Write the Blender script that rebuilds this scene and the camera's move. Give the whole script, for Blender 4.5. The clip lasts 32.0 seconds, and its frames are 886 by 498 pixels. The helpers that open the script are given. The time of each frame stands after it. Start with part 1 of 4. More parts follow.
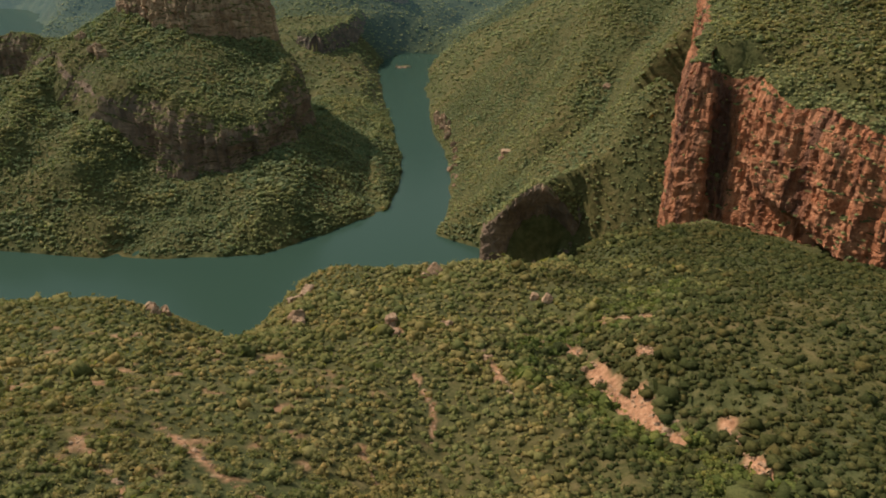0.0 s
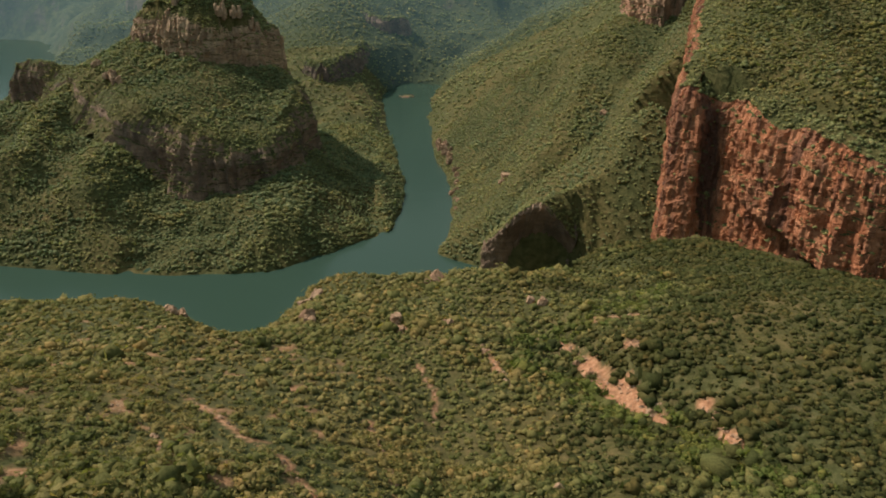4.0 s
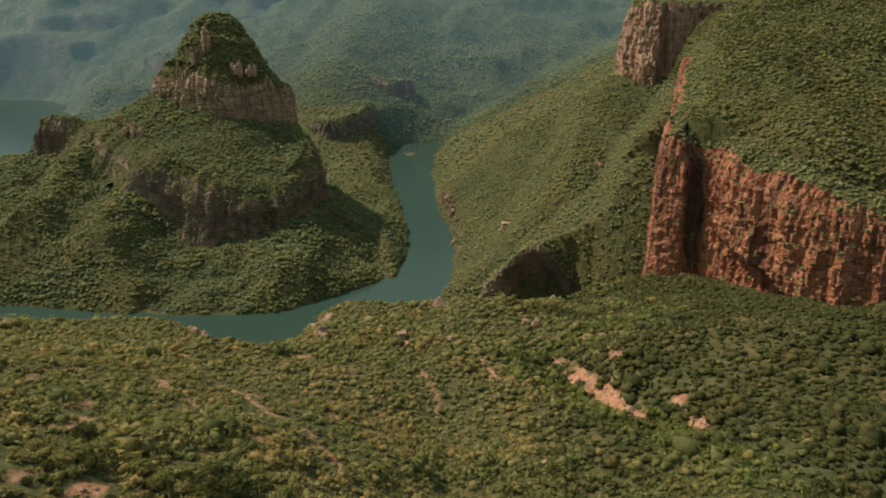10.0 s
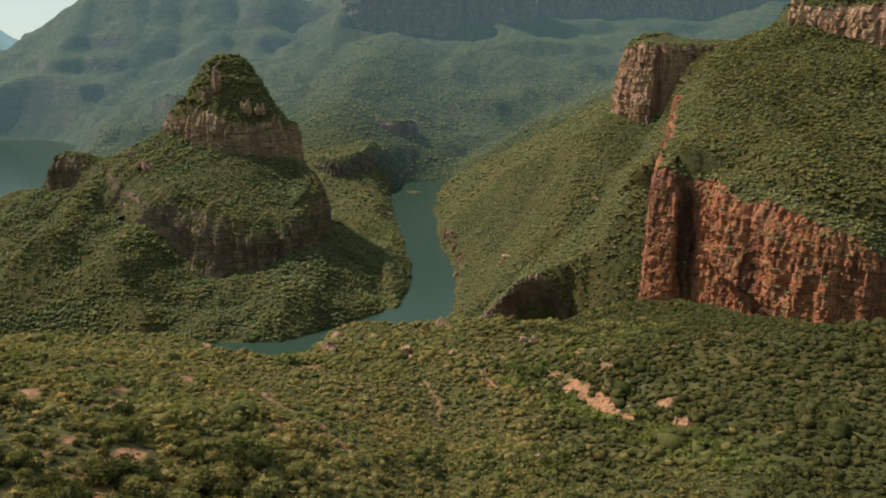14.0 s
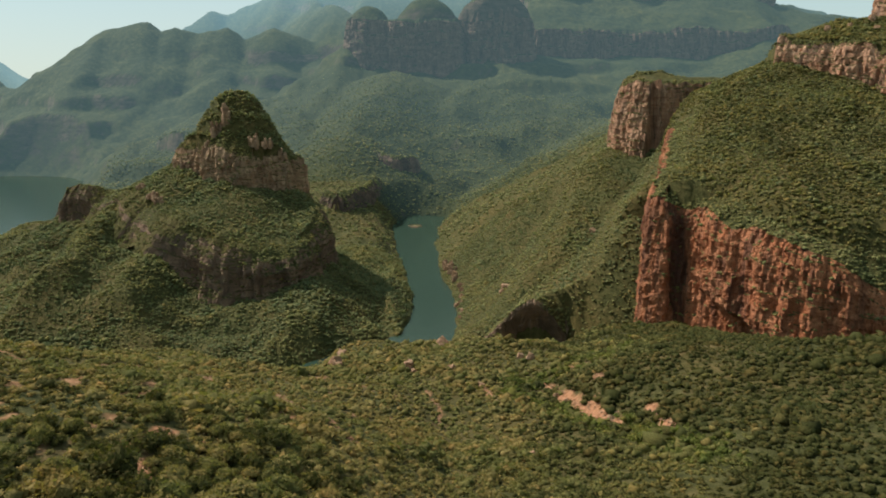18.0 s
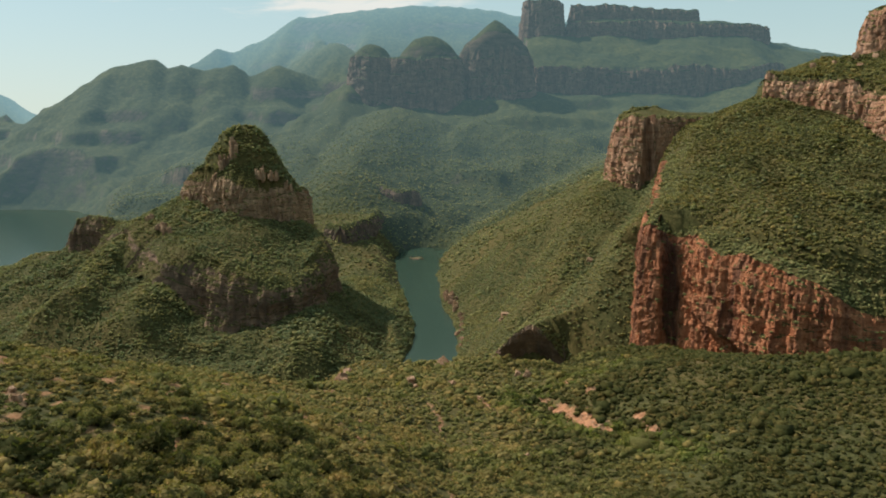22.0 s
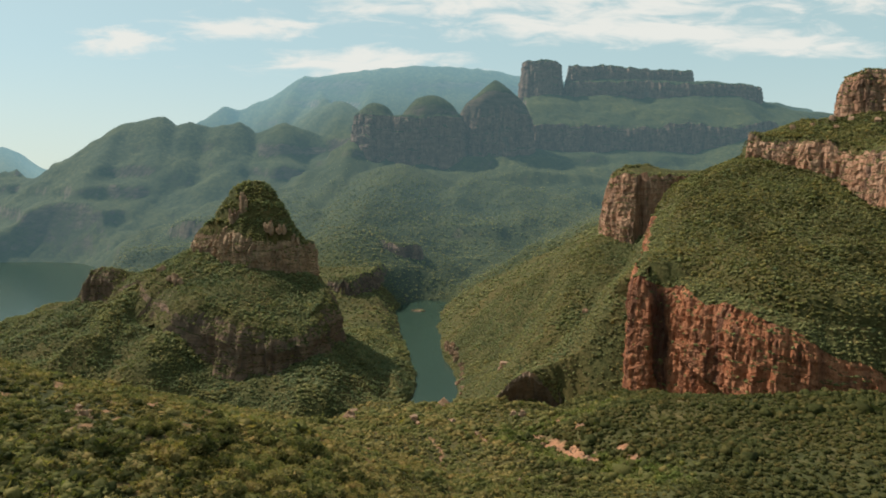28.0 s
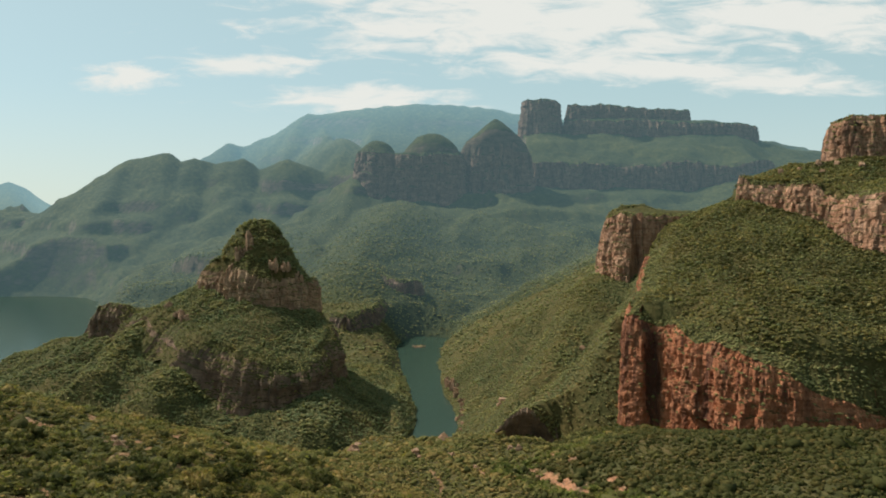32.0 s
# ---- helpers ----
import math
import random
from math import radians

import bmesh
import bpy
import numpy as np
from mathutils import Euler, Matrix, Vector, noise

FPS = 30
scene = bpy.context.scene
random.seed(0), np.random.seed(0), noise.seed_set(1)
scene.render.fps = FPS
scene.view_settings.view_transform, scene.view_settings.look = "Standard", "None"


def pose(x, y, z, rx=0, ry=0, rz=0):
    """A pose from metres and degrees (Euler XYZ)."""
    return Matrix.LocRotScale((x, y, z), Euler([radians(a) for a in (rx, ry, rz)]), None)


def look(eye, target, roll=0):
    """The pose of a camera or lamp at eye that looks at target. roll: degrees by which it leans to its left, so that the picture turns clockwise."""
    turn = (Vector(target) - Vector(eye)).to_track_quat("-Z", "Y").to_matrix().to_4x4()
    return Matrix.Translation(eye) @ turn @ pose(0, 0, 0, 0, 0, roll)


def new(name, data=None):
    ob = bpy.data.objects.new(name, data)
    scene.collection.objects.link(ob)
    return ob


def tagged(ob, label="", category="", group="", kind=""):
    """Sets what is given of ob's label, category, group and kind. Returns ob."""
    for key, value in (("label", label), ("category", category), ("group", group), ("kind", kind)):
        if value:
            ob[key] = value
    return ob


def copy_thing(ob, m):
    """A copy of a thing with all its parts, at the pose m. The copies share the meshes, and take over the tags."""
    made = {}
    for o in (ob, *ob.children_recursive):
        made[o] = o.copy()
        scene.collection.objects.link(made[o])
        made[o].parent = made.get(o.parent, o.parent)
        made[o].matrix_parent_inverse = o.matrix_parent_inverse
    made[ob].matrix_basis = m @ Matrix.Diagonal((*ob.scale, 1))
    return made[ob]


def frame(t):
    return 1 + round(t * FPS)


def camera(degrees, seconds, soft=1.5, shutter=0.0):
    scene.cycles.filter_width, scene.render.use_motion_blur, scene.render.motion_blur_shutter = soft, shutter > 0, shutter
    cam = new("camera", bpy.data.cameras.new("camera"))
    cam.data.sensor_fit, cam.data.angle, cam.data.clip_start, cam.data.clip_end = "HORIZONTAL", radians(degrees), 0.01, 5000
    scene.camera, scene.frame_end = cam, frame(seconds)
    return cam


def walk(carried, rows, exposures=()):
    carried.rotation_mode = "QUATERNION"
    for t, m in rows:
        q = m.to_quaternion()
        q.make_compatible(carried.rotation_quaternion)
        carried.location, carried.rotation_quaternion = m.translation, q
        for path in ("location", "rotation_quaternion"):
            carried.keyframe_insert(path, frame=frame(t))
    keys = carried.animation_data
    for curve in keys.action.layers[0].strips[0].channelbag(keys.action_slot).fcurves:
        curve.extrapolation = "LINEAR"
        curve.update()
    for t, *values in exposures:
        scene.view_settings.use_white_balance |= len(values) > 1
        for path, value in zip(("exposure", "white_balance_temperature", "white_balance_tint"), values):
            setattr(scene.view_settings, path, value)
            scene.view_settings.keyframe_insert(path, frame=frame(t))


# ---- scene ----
# ------------------------------------------------------------ camera
FLIGHT = [  # seconds, place, yaw, pitch, roll
    (0, 0.0, 0.0, 309.0, 0.00, -23.44, 0.00),
    (2, -0.1, -14.2, 307.8, 0.10, -22.35, -0.10),
    (4, -0.1, -28.2, 306.3, 0.20, -21.04, -0.19),
    (6, -0.1, -42.0, 304.4, 0.29, -19.55, -0.27),
    (8, 0.0, -55.8, 302.3, 0.39, -17.95, -0.34),
    (10, 0.2, -69.4, 299.9, 0.48, -16.32, -0.40),
    (12, 0.3, -83.0, 297.3, 0.56, -14.71, -0.45),
    (14, 0.6, -96.6, 294.8, 0.64, -13.15, -0.48),
    (16, 0.8, -110.2, 292.3, 0.70, -11.68, -0.50),
    (18, 1.1, -123.8, 290.0, 0.76, -10.28, -0.53),
    (20, 1.4, -137.5, 288.1, 0.81, -8.93, -0.55),
    (22, 1.7, -151.3, 286.6, 0.86, -7.60, -0.58),
    (24, 2.0, -165.3, 285.9, 0.89, -6.25, -0.62),
    (26, 2.2, -179.5, 286.0, 0.93, -4.86, -0.67),
    (28, 2.4, -194.0, 287.2, 0.96, -3.43, -0.74),
    (30, 2.6, -208.9, 289.7, 0.98, -2.02, -0.83),
    (32, 2.7, -224.2, 293.7, 1.00, -0.76, -0.94),
]
cam = camera(61.4, 32.0, soft=1.85)
walk(cam, [(t, pose(x, y, z, 90 + pit, rol, yaw)) for t, x, y, z, yaw, pit, rol in FLIGHT])

# ------------------------------------------------------------ light
SUN_TO = Vector((-0.60, 0.27, 0.75)).normalized()
world = bpy.data.worlds.new("sky")
scene.world = world
world.use_nodes = True
wn, wl = world.node_tree.nodes, world.node_tree.links
wn.clear()
w_out = wn.new("ShaderNodeOutputWorld")
w_bg = wn.new("ShaderNodeBackground")
w_sky = wn.new("ShaderNodeTexSky")
w_sky.sky_type = "NISHITA"
w_sky.sun_disc = False
w_sky.sun_elevation = math.asin(SUN_TO.z)
w_sky.sun_rotation = math.atan2(SUN_TO.x, SUN_TO.y)
w_sky.altitude = 900
w_sky.dust_density = 1.6
w_bg.inputs[1].default_value = 0.108
CLOUDS = [(0.10, 0.296, 0.40, 0.075), (0.44, 0.300, 0.30, 0.044), (0.24, 0.232, 0.30, 0.026), (0.42, 0.214, 0.16, 0.018), (-0.13, 0.184, 0.17, 0.023), (-0.434, 0.211, 0.085, 0.021), (-0.29, 0.228, 0.13, 0.017), (0.46, 0.36, 0.40, 0.04)]  # across, up, half width, half height


def w_math(op, a, b=None, c=None):
    m = wn.new("ShaderNodeMath")
    m.operation = op
    for k, v in enumerate((a, b, c)):
        if isinstance(v, (int, float)):
            m.inputs[k].default_value = v
        elif v is not None:
            wl.new(v, m.inputs[k])
    return m.outputs[0]


w_co = wn.new("ShaderNodeTexCoord")
w_sep = wn.new("ShaderNodeSeparateXYZ")
wl.new(w_co.outputs["Generated"], w_sep.inputs[0])
w_fwd = w_math("MAXIMUM", w_sep.outputs[1], 0.05)
w_az, w_el = w_math("DIVIDE", w_sep.outputs[0], w_fwd), w_math("DIVIDE", w_sep.outputs[2], w_fwd)
w_vec = wn.new("ShaderNodeCombineXYZ")
wl.new(w_math("MULTIPLY", w_az, 12.0), w_vec.inputs[0])
wl.new(w_math("MULTIPLY", w_el, 48.0), w_vec.inputs[1])
w_noise = wn.new("ShaderNodeTexNoise")
w_noise.inputs["Scale"].default_value = 1.0
w_noise.inputs["Detail"].default_value = 9
w_noise.inputs["Roughness"].default_value = 0.62
w_noise.inputs["Distortion"].default_value = 0.5
wl.new(w_vec.outputs[0], w_noise.inputs["Vector"])
cover = None
for cx, cy, rx, ry in CLOUDS:
    du = w_math("DIVIDE", w_math("SUBTRACT", w_az, cx), rx)
    dv = w_math("DIVIDE", w_math("SUBTRACT", w_el, cy), ry)
    e = w_math("SUBTRACT", 1.0, w_math("SQRT", w_math("ADD", w_math("MULTIPLY", du, du), w_math("MULTIPLY", dv, dv))))
    e = w_math("MAXIMUM", e, -0.6)
    cover = e if cover is None else w_math("MAXIMUM", cover, e)
w_den = w_math("ADD", w_math("MULTIPLY", cover, 0.55), w_math("MULTIPLY", w_math("SUBTRACT", w_noise.outputs[0], 0.5), 1.5))
w_map = wn.new("ShaderNodeMapRange")
w_map.interpolation_type = "SMOOTHSTEP"
for k, v in enumerate((-0.03, 0.42, 0.0, 0.92)):
    w_map.inputs[k + 1].default_value = v
wl.new(w_den, w_map.inputs[0])
w_mix = wn.new("ShaderNodeMix")
w_mix.data_type = "RGBA"
wl.new(w_map.outputs[0], w_mix.inputs[0])
w_pale = wn.new("ShaderNodeMix")
w_pale.data_type = "RGBA"
w_pale.inputs[0].default_value = 0.75
wl.new(w_sky.outputs[0], w_pale.inputs[6])
w_pale.inputs[7].default_value = (2.75, 3.72, 3.45, 1)
w_low = wn.new("ShaderNodeMapRange")
w_low.interpolation_type = "SMOOTHSTEP"
for k, v in enumerate((0.02, 0.22, 0.46, 0.0)):
    w_low.inputs[k + 1].default_value = v
wl.new(w_el, w_low.inputs[0])
w_haze = wn.new("ShaderNodeMix")
w_haze.data_type = "RGBA"
wl.new(w_low.outputs[0], w_haze.inputs[0])
wl.new(w_pale.outputs[2], w_haze.inputs[6])
w_haze.inputs[7].default_value = (4.1, 4.3, 3.8, 1)
wl.new(w_haze.outputs[2], w_mix.inputs[6])
w_mix.inputs[7].default_value = (4.9, 4.9, 4.6, 1)
wl.new(w_mix.outputs[2], w_bg.inputs[0])
wl.new(w_bg.outputs[0], w_out.inputs[0])
sun_data = bpy.data.lights.new("sun", "SUN")
sun_data.energy = 3.9
sun_data.angle = radians(0.5)
sun_data.color = (1.0, 0.92, 0.80)
sun = new("sun", sun_data)
sun.matrix_world = look(SUN_TO * 3000, (0, 0, 0))
scene.view_settings.exposure = 0.66


# ------------------------------------------------------------ materials
def nodes_of(name, rough=0.9, spec=0.2):
    m = bpy.data.materials.new(name)
    m.use_nodes = True
    nt = m.node_tree
    b = nt.nodes["Principled BSDF"]
    b.inputs["Roughness"].default_value = rough
    b.inputs["Specular IOR Level"].default_value = spec
    return m, nt.nodes, nt.links, b


def noise_node(n, l, scale, detail=4.0, rough=0.55, vec=None, dist=0.0):
    t = n.new("ShaderNodeTexNoise")
    t.inputs["Scale"].default_value = scale
    t.inputs["Detail"].default_value = detail
    t.inputs["Roughness"].default_value = rough
    t.inputs["Distortion"].default_value = dist
    if vec is not None:
        l.new(vec, t.inputs["Vector"])
    return t.outputs[0]


def ramp(n, l, fac, stops):
    r = n.new("ShaderNodeValToRGB")
    e = r.color_ramp.elements
    while len(e) < len(stops):
        e.new(0.5)
    for k, (p, c) in enumerate(stops):
        e[k].position = p
        e[k].color = (*c, 1)
    l.new(fac, r.inputs[0])
    return r.outputs[0]


def mix(n, l, fac, a, b, mode="MIX"):
    m = n.new("ShaderNodeMix")
    m.data_type = "RGBA"
    m.blend_type = mode
    for sock, v in ((m.inputs[0], fac), (m.inputs[6], a), (m.inputs[7], b)):
        if isinstance(v, (int, float)):
            sock.default_value = v
        elif isinstance(v, tuple):
            sock.default_value = (*v, 1)
        else:
            l.new(v, sock)
    return m.outputs[2]


def bump(n, l, b, height, strength, dist):
    k = n.new("ShaderNodeBump")
    k.inputs["Strength"].default_value = strength
    k.inputs["Distance"].default_value = dist
    l.new(height, k.inputs["Height"])
    l.new(k.outputs[0], b.inputs["Normal"])


def place_of(n, l, scale=(1, 1, 1)):
    c = n.new("ShaderNodeNewGeometry")
    m = n.new("ShaderNodeMapping")
    m.inputs["Scale"].default_value = scale
    l.new(c.outputs["Position"], m.inputs["Vector"])
    return m.outputs[0]


def ground_material():
    m, n, l, b = nodes_of("bush_ground", 0.95, 0.1)
    pos = place_of(n, l)
    big = noise_node(n, l, 0.012, 5, 0.6, pos)
    fine = noise_node(n, l, 0.16, 6, 0.65, pos)
    green = ramp(n, l, fine, [(0.30, (0.026, 0.028, 0.010)), (0.48, (0.050, 0.051, 0.018)), (0.66, (0.084, 0.077, 0.030))])
    dry = ramp(n, l, fine, [(0.30, (0.038, 0.034, 0.011)), (0.5, (0.072, 0.059, 0.020)), (0.68, (0.125, 0.088, 0.038))])
    sel = ramp(n, l, big, [(0.42, (0, 0, 0)), (0.62, (1, 1, 1))])
    col = mix(n, l, sel, green, dry)
    at = n.new("ShaderNodeAttribute")
    at.attribute_name = "bare"
    earth = ramp(n, l, noise_node(n, l, 0.35, 6, 0.7, pos), [(0.3, (0.15, 0.070, 0.036)), (0.52, (0.32, 0.155, 0.085)), (0.72, (0.46, 0.28, 0.17))])
    col = mix(n, l, at.outputs["Fac"], col, earth)
    l.new(col, b.inputs["Base Color"])
    bump(n, l, b, fine, 0.9, 3.0)
    return m


def rock_material(name, dark, mid, light, stain=0.5):
    m, n, l, b = nodes_of(name, 0.88, 0.2)
    pos = place_of(n, l)
    strata = noise_node(n, l, 1.0, 5, 0.6, place_of(n, l, (0.012, 0.012, 0.16)))
    streak = noise_node(n, l, 1.0, 6, 0.65, place_of(n, l, (0.17, 0.17, 0.013)))
    blot = noise_node(n, l, 0.05, 6, 0.65, pos)
    col = ramp(n, l, strata, [(0.33, mid), (0.52, light), (0.68, mid)])
    col = mix(n, l, ramp(n, l, blot, [(0.40, (0, 0, 0)), (0.62, (1, 1, 1))]), col, mid)
    st = ramp(n, l, streak, [(0.49, (0, 0, 0)), (0.64, (stain * 0.75,) * 3)])
    col = mix(n, l, st, col, dark)
    wide = noise_node(n, l, 1.0, 4, 0.6, place_of(n, l, (0.036, 0.036, 0.006)), 0.6)
    col = mix(n, l, ramp(n, l, wide, [(0.50, (0, 0, 0)), (0.66, (stain,) * 3)]), col, dark)
    vor = n.new("ShaderNodeTexVoronoi")
    vor.feature = "DISTANCE_TO_EDGE"
    vor.inputs["Scale"].default_value = 1.0
    l.new(place_of(n, l, (0.34, 0.34, 0.13)), vor.inputs["Vector"])
    joint = ramp(n, l, vor.outputs["Distance"], [(0.0, (0, 0, 0)), (0.10, (1, 1, 1))])
    hgt = mix(n, l, 0.55, joint, noise_node(n, l, 0.6, 8, 0.75, pos))
    grain = ramp(n, l, noise_node(n, l, 0.9, 6, 0.7, pos), [(0.3, (0.62, 0.60, 0.58)), (0.7, (1.15, 1.12, 1.1))])
    l.new(mix(n, l, 1.0, col, grain, "MULTIPLY"), b.inputs["Base Color"])
    bump(n, l, b, hgt, 0.9, 1.3)
    return m


def leaf_material(name, a, c, d):
    m, n, l, b = nodes_of(name, 0.88, 0.08)
    g = n.new("ShaderNodeNewGeometry")
    oi = n.new("ShaderNodeObjectInfo")
    add = n.new("ShaderNodeMath")
    add.operation = "ADD"
    l.new(g.outputs["Random Per Island"], add.inputs[0])
    l.new(oi.outputs["Random"], add.inputs[1])
    fr = n.new("ShaderNodeMath")
    fr.operation = "FRACT"
    l.new(add.outputs[0], fr.inputs[0])
    tree = ramp(n, l, fr.outputs[0], [(0.0, a), (0.45, c), (0.8, d), (1.0, (d[0] * 1.25, d[1] * 1.05, d[2]))])
    fine = noise_node(n, l, 1.3, 5, 0.75, place_of(n, l))
    patch = noise_node(n, l, 0.035, 4, 0.6, place_of(n, l))
    tree = mix(n, l, ramp(n, l, patch, [(0.40, (0, 0, 0)), (0.62, (0.55, 0.55, 0.55))]), tree, mix(n, l, 1.0, tree, (1.25, 1.0, 0.9), "MULTIPLY"))
    col = mix(n, l, ramp(n, l, fine, [(0.38, (0, 0, 0)), (0.60, (1, 1, 1))]), mix(n, l, 1.0, tree, (0.64, 0.67, 0.62), "MULTIPLY"), mix(n, l, 1.0, tree, (1.12, 1.12, 1.1), "MULTIPLY"))
    l.new(col, b.inputs["Base Color"])
    bump(n, l, b, fine, 0.4, 0.4)
    tl = n.new("ShaderNodeBsdfTranslucent")
    l.new(mix(n, l, 1.0, col, (1.0, 1.15, 0.6), "MULTIPLY"), tl.inputs["Color"])
    ms = n.new("ShaderNodeMixShader")
    ms.inputs[0].default_value = 0.40
    l.new(b.outputs[0], ms.inputs[1])
    l.new(tl.outputs[0], ms.inputs[2])
    l.new(ms.outputs[0], n["Material Output"].inputs["Surface"])
    return m


def water_material():
    m, n, l, b = nodes_of("lake_water", 0.18, 0.10)
    b.inputs["Base Color"].default_value = (0.025, 0.045, 0.033, 1)
    b.inputs["IOR"].default_value = 1.33
    bump(n, l, b, noise_node(n, l, 0.22, 5, 0.6, place_of(n, l, (1, 0.6, 1))), 0.25, 0.35)
    return m


M_GROUND = ground_material()
M_RED = rock_material("red_sandstone", (0.070, 0.034, 0.025), (0.31, 0.110, 0.050), (0.47, 0.210, 0.112), 0.88)
M_ROSE = rock_material("rose_quartzite", (0.070, 0.046, 0.036), (0.34, 0.175, 0.105), (0.56, 0.35, 0.235), 0.8)
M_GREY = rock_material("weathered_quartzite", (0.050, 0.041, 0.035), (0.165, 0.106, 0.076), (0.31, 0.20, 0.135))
M_TAN = rock_material("tan_quartzite", (0.065, 0.050, 0.040), (0.28, 0.170, 0.108), (0.50, 0.33, 0.21))
M_PALE = rock_material("pale_rock", (0.12, 0.07, 0.045), (0.30, 0.175, 0.105), (0.44, 0.29, 0.19), 0.3)
M_LEAF = leaf_material("bush_leaves", (0.110, 0.110, 0.040), (0.152, 0.148, 0.052), (0.200, 0.182, 0.068))
M_LUSH = leaf_material("fresh_green_leaves", (0.080, 0.096, 0.026), (0.116, 0.134, 0.036), (0.160, 0.168, 0.048))
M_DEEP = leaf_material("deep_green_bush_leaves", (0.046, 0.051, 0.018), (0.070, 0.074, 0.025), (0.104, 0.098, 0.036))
M_DRY = leaf_material("dry_bush_leaves", (0.160, 0.138, 0.055), (0.212, 0.178, 0.068), (0.270, 0.215, 0.088))
# bluer than the other leaves: mid-distance haze mixed into the base colour
M_WOOD = leaf_material("forest_leaves", (0.130, 0.152, 0.080), (0.162, 0.183, 0.094), (0.196, 0.206, 0.104))
M_OLIVE = leaf_material("slope_bush_leaves", (0.168, 0.178, 0.082), (0.202, 0.206, 0.092), (0.244, 0.232, 0.104))
M_BARK = rock_material("grey_bark", (0.05, 0.04, 0.03), (0.12, 0.09, 0.07), (0.20, 0.16, 0.12), 0.3)
M_WATER = water_material()


def hazed(m, glow):
    """Puts pale air haze into a far material's emission, growing with y past 1300 m."""
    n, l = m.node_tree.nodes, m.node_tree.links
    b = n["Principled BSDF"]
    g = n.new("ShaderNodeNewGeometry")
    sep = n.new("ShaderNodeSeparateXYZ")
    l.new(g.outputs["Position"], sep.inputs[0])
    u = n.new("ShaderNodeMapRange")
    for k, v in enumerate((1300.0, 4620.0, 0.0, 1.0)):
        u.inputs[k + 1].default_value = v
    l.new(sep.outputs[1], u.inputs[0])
    haze_by_y = ramp(n, l, u.outputs[0], [(0.0, (0.0,) * 3), (0.17, (0.03,) * 3), (0.30, (0.21,) * 3), (0.42, (0.34,) * 3), (0.60, (0.44,) * 3), (0.80, (0.50,) * 3), (0.90, (0.95,) * 3), (1.0, (1.75,) * 3)])
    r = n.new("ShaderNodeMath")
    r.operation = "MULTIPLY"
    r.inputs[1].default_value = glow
    l.new(haze_by_y, r.inputs[0])
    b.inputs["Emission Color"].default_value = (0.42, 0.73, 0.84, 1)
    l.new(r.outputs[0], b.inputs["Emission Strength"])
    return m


def far_material():
    m, n, l, b = nodes_of("far_woods_haze_glow", 0.95, 0.1)
    pos = place_of(n, l)
    big = noise_node(n, l, 0.004, 5, 0.6, pos)
    fine = noise_node(n, l, 0.045, 8, 0.75, pos)
    col = ramp(n, l, fine, [(0.32, (0.014, 0.021, 0.009)), (0.5, (0.029, 0.037, 0.015)), (0.68, (0.058, 0.060, 0.024))])
    col = mix(n, l, ramp(n, l, big, [(0.4, (0, 0, 0)), (0.65, (0.8, 0.8, 0.8))]), col, mix(n, l, 1.0, col, (1.55, 1.35, 1.1), "MULTIPLY"))
    g = n.new("ShaderNodeNewGeometry")
    sep = n.new("ShaderNodeSeparateXYZ")
    l.new(g.outputs["True Normal"], sep.inputs[0])
    rock = ramp(n, l, noise_node(n, l, 1.0, 6, 0.7, place_of(n, l, (0.02, 0.02, 0.06))), [(0.35, (0.035, 0.030, 0.024)), (0.62, (0.115, 0.082, 0.060))])
    lean = n.new("ShaderNodeMath")
    lean.operation = "MULTIPLY_ADD"
    l.new(fine, lean.inputs[0])
    lean.inputs[1].default_value = 0.5
    l.new(sep.outputs[2], lean.inputs[2])
    col = mix(n, l, ramp(n, l, lean.outputs[0], [(0.66, (0.85, 0.85, 0.85)), (0.82, (0, 0, 0))]), col, rock)
    l.new(col, b.inputs["Base Color"])
    bump(n, l, b, fine, 0.8, 9.0)
    return m


# far leaves, land and rock all emit a painted haze
M_FARWOOD = hazed(leaf_material("far_leaves_haze_glow", (0.150, 0.164, 0.074), (0.192, 0.202, 0.090), (0.240, 0.234, 0.106)), 0.22)
M_FAR = hazed(far_material(), 0.154)
M_FAR_ROCK = hazed(rock_material("far_rock_haze_glow", (0.036, 0.031, 0.029), (0.112, 0.076, 0.058), (0.22, 0.145, 0.105)), 0.145)


# ------------------------------------------------------------ the lie of the land
def lattice(ix, iy, seed):
    h = (ix.astype(np.int64) * 374761393 + iy.astype(np.int64) * 668265263 + seed * 974634777) & 0xFFFFFFFF
    h = ((h ^ (h >> 13)) * 1274126177) & 0xFFFFFFFF
    return ((h ^ (h >> 16)) & 0xFFFF) / 65535.0


def vnoise(x, y, seed=0):
    """Smooth value noise, 0 to 1."""
    x, y = np.asarray(x, float), np.asarray(y, float)
    ix, iy = np.floor(x), np.floor(y)
    fx, fy = x - ix, y - iy
    fx, fy = fx * fx * (3 - 2 * fx), fy * fy * (3 - 2 * fy)
    a, b = lattice(ix, iy, seed), lattice(ix + 1, iy, seed)
    c, d = lattice(ix, iy + 1, seed), lattice(ix + 1, iy + 1, seed)
    return (a * (1 - fx) + b * fx) * (1 - fy) + (c * (1 - fx) + d * fx) * fy


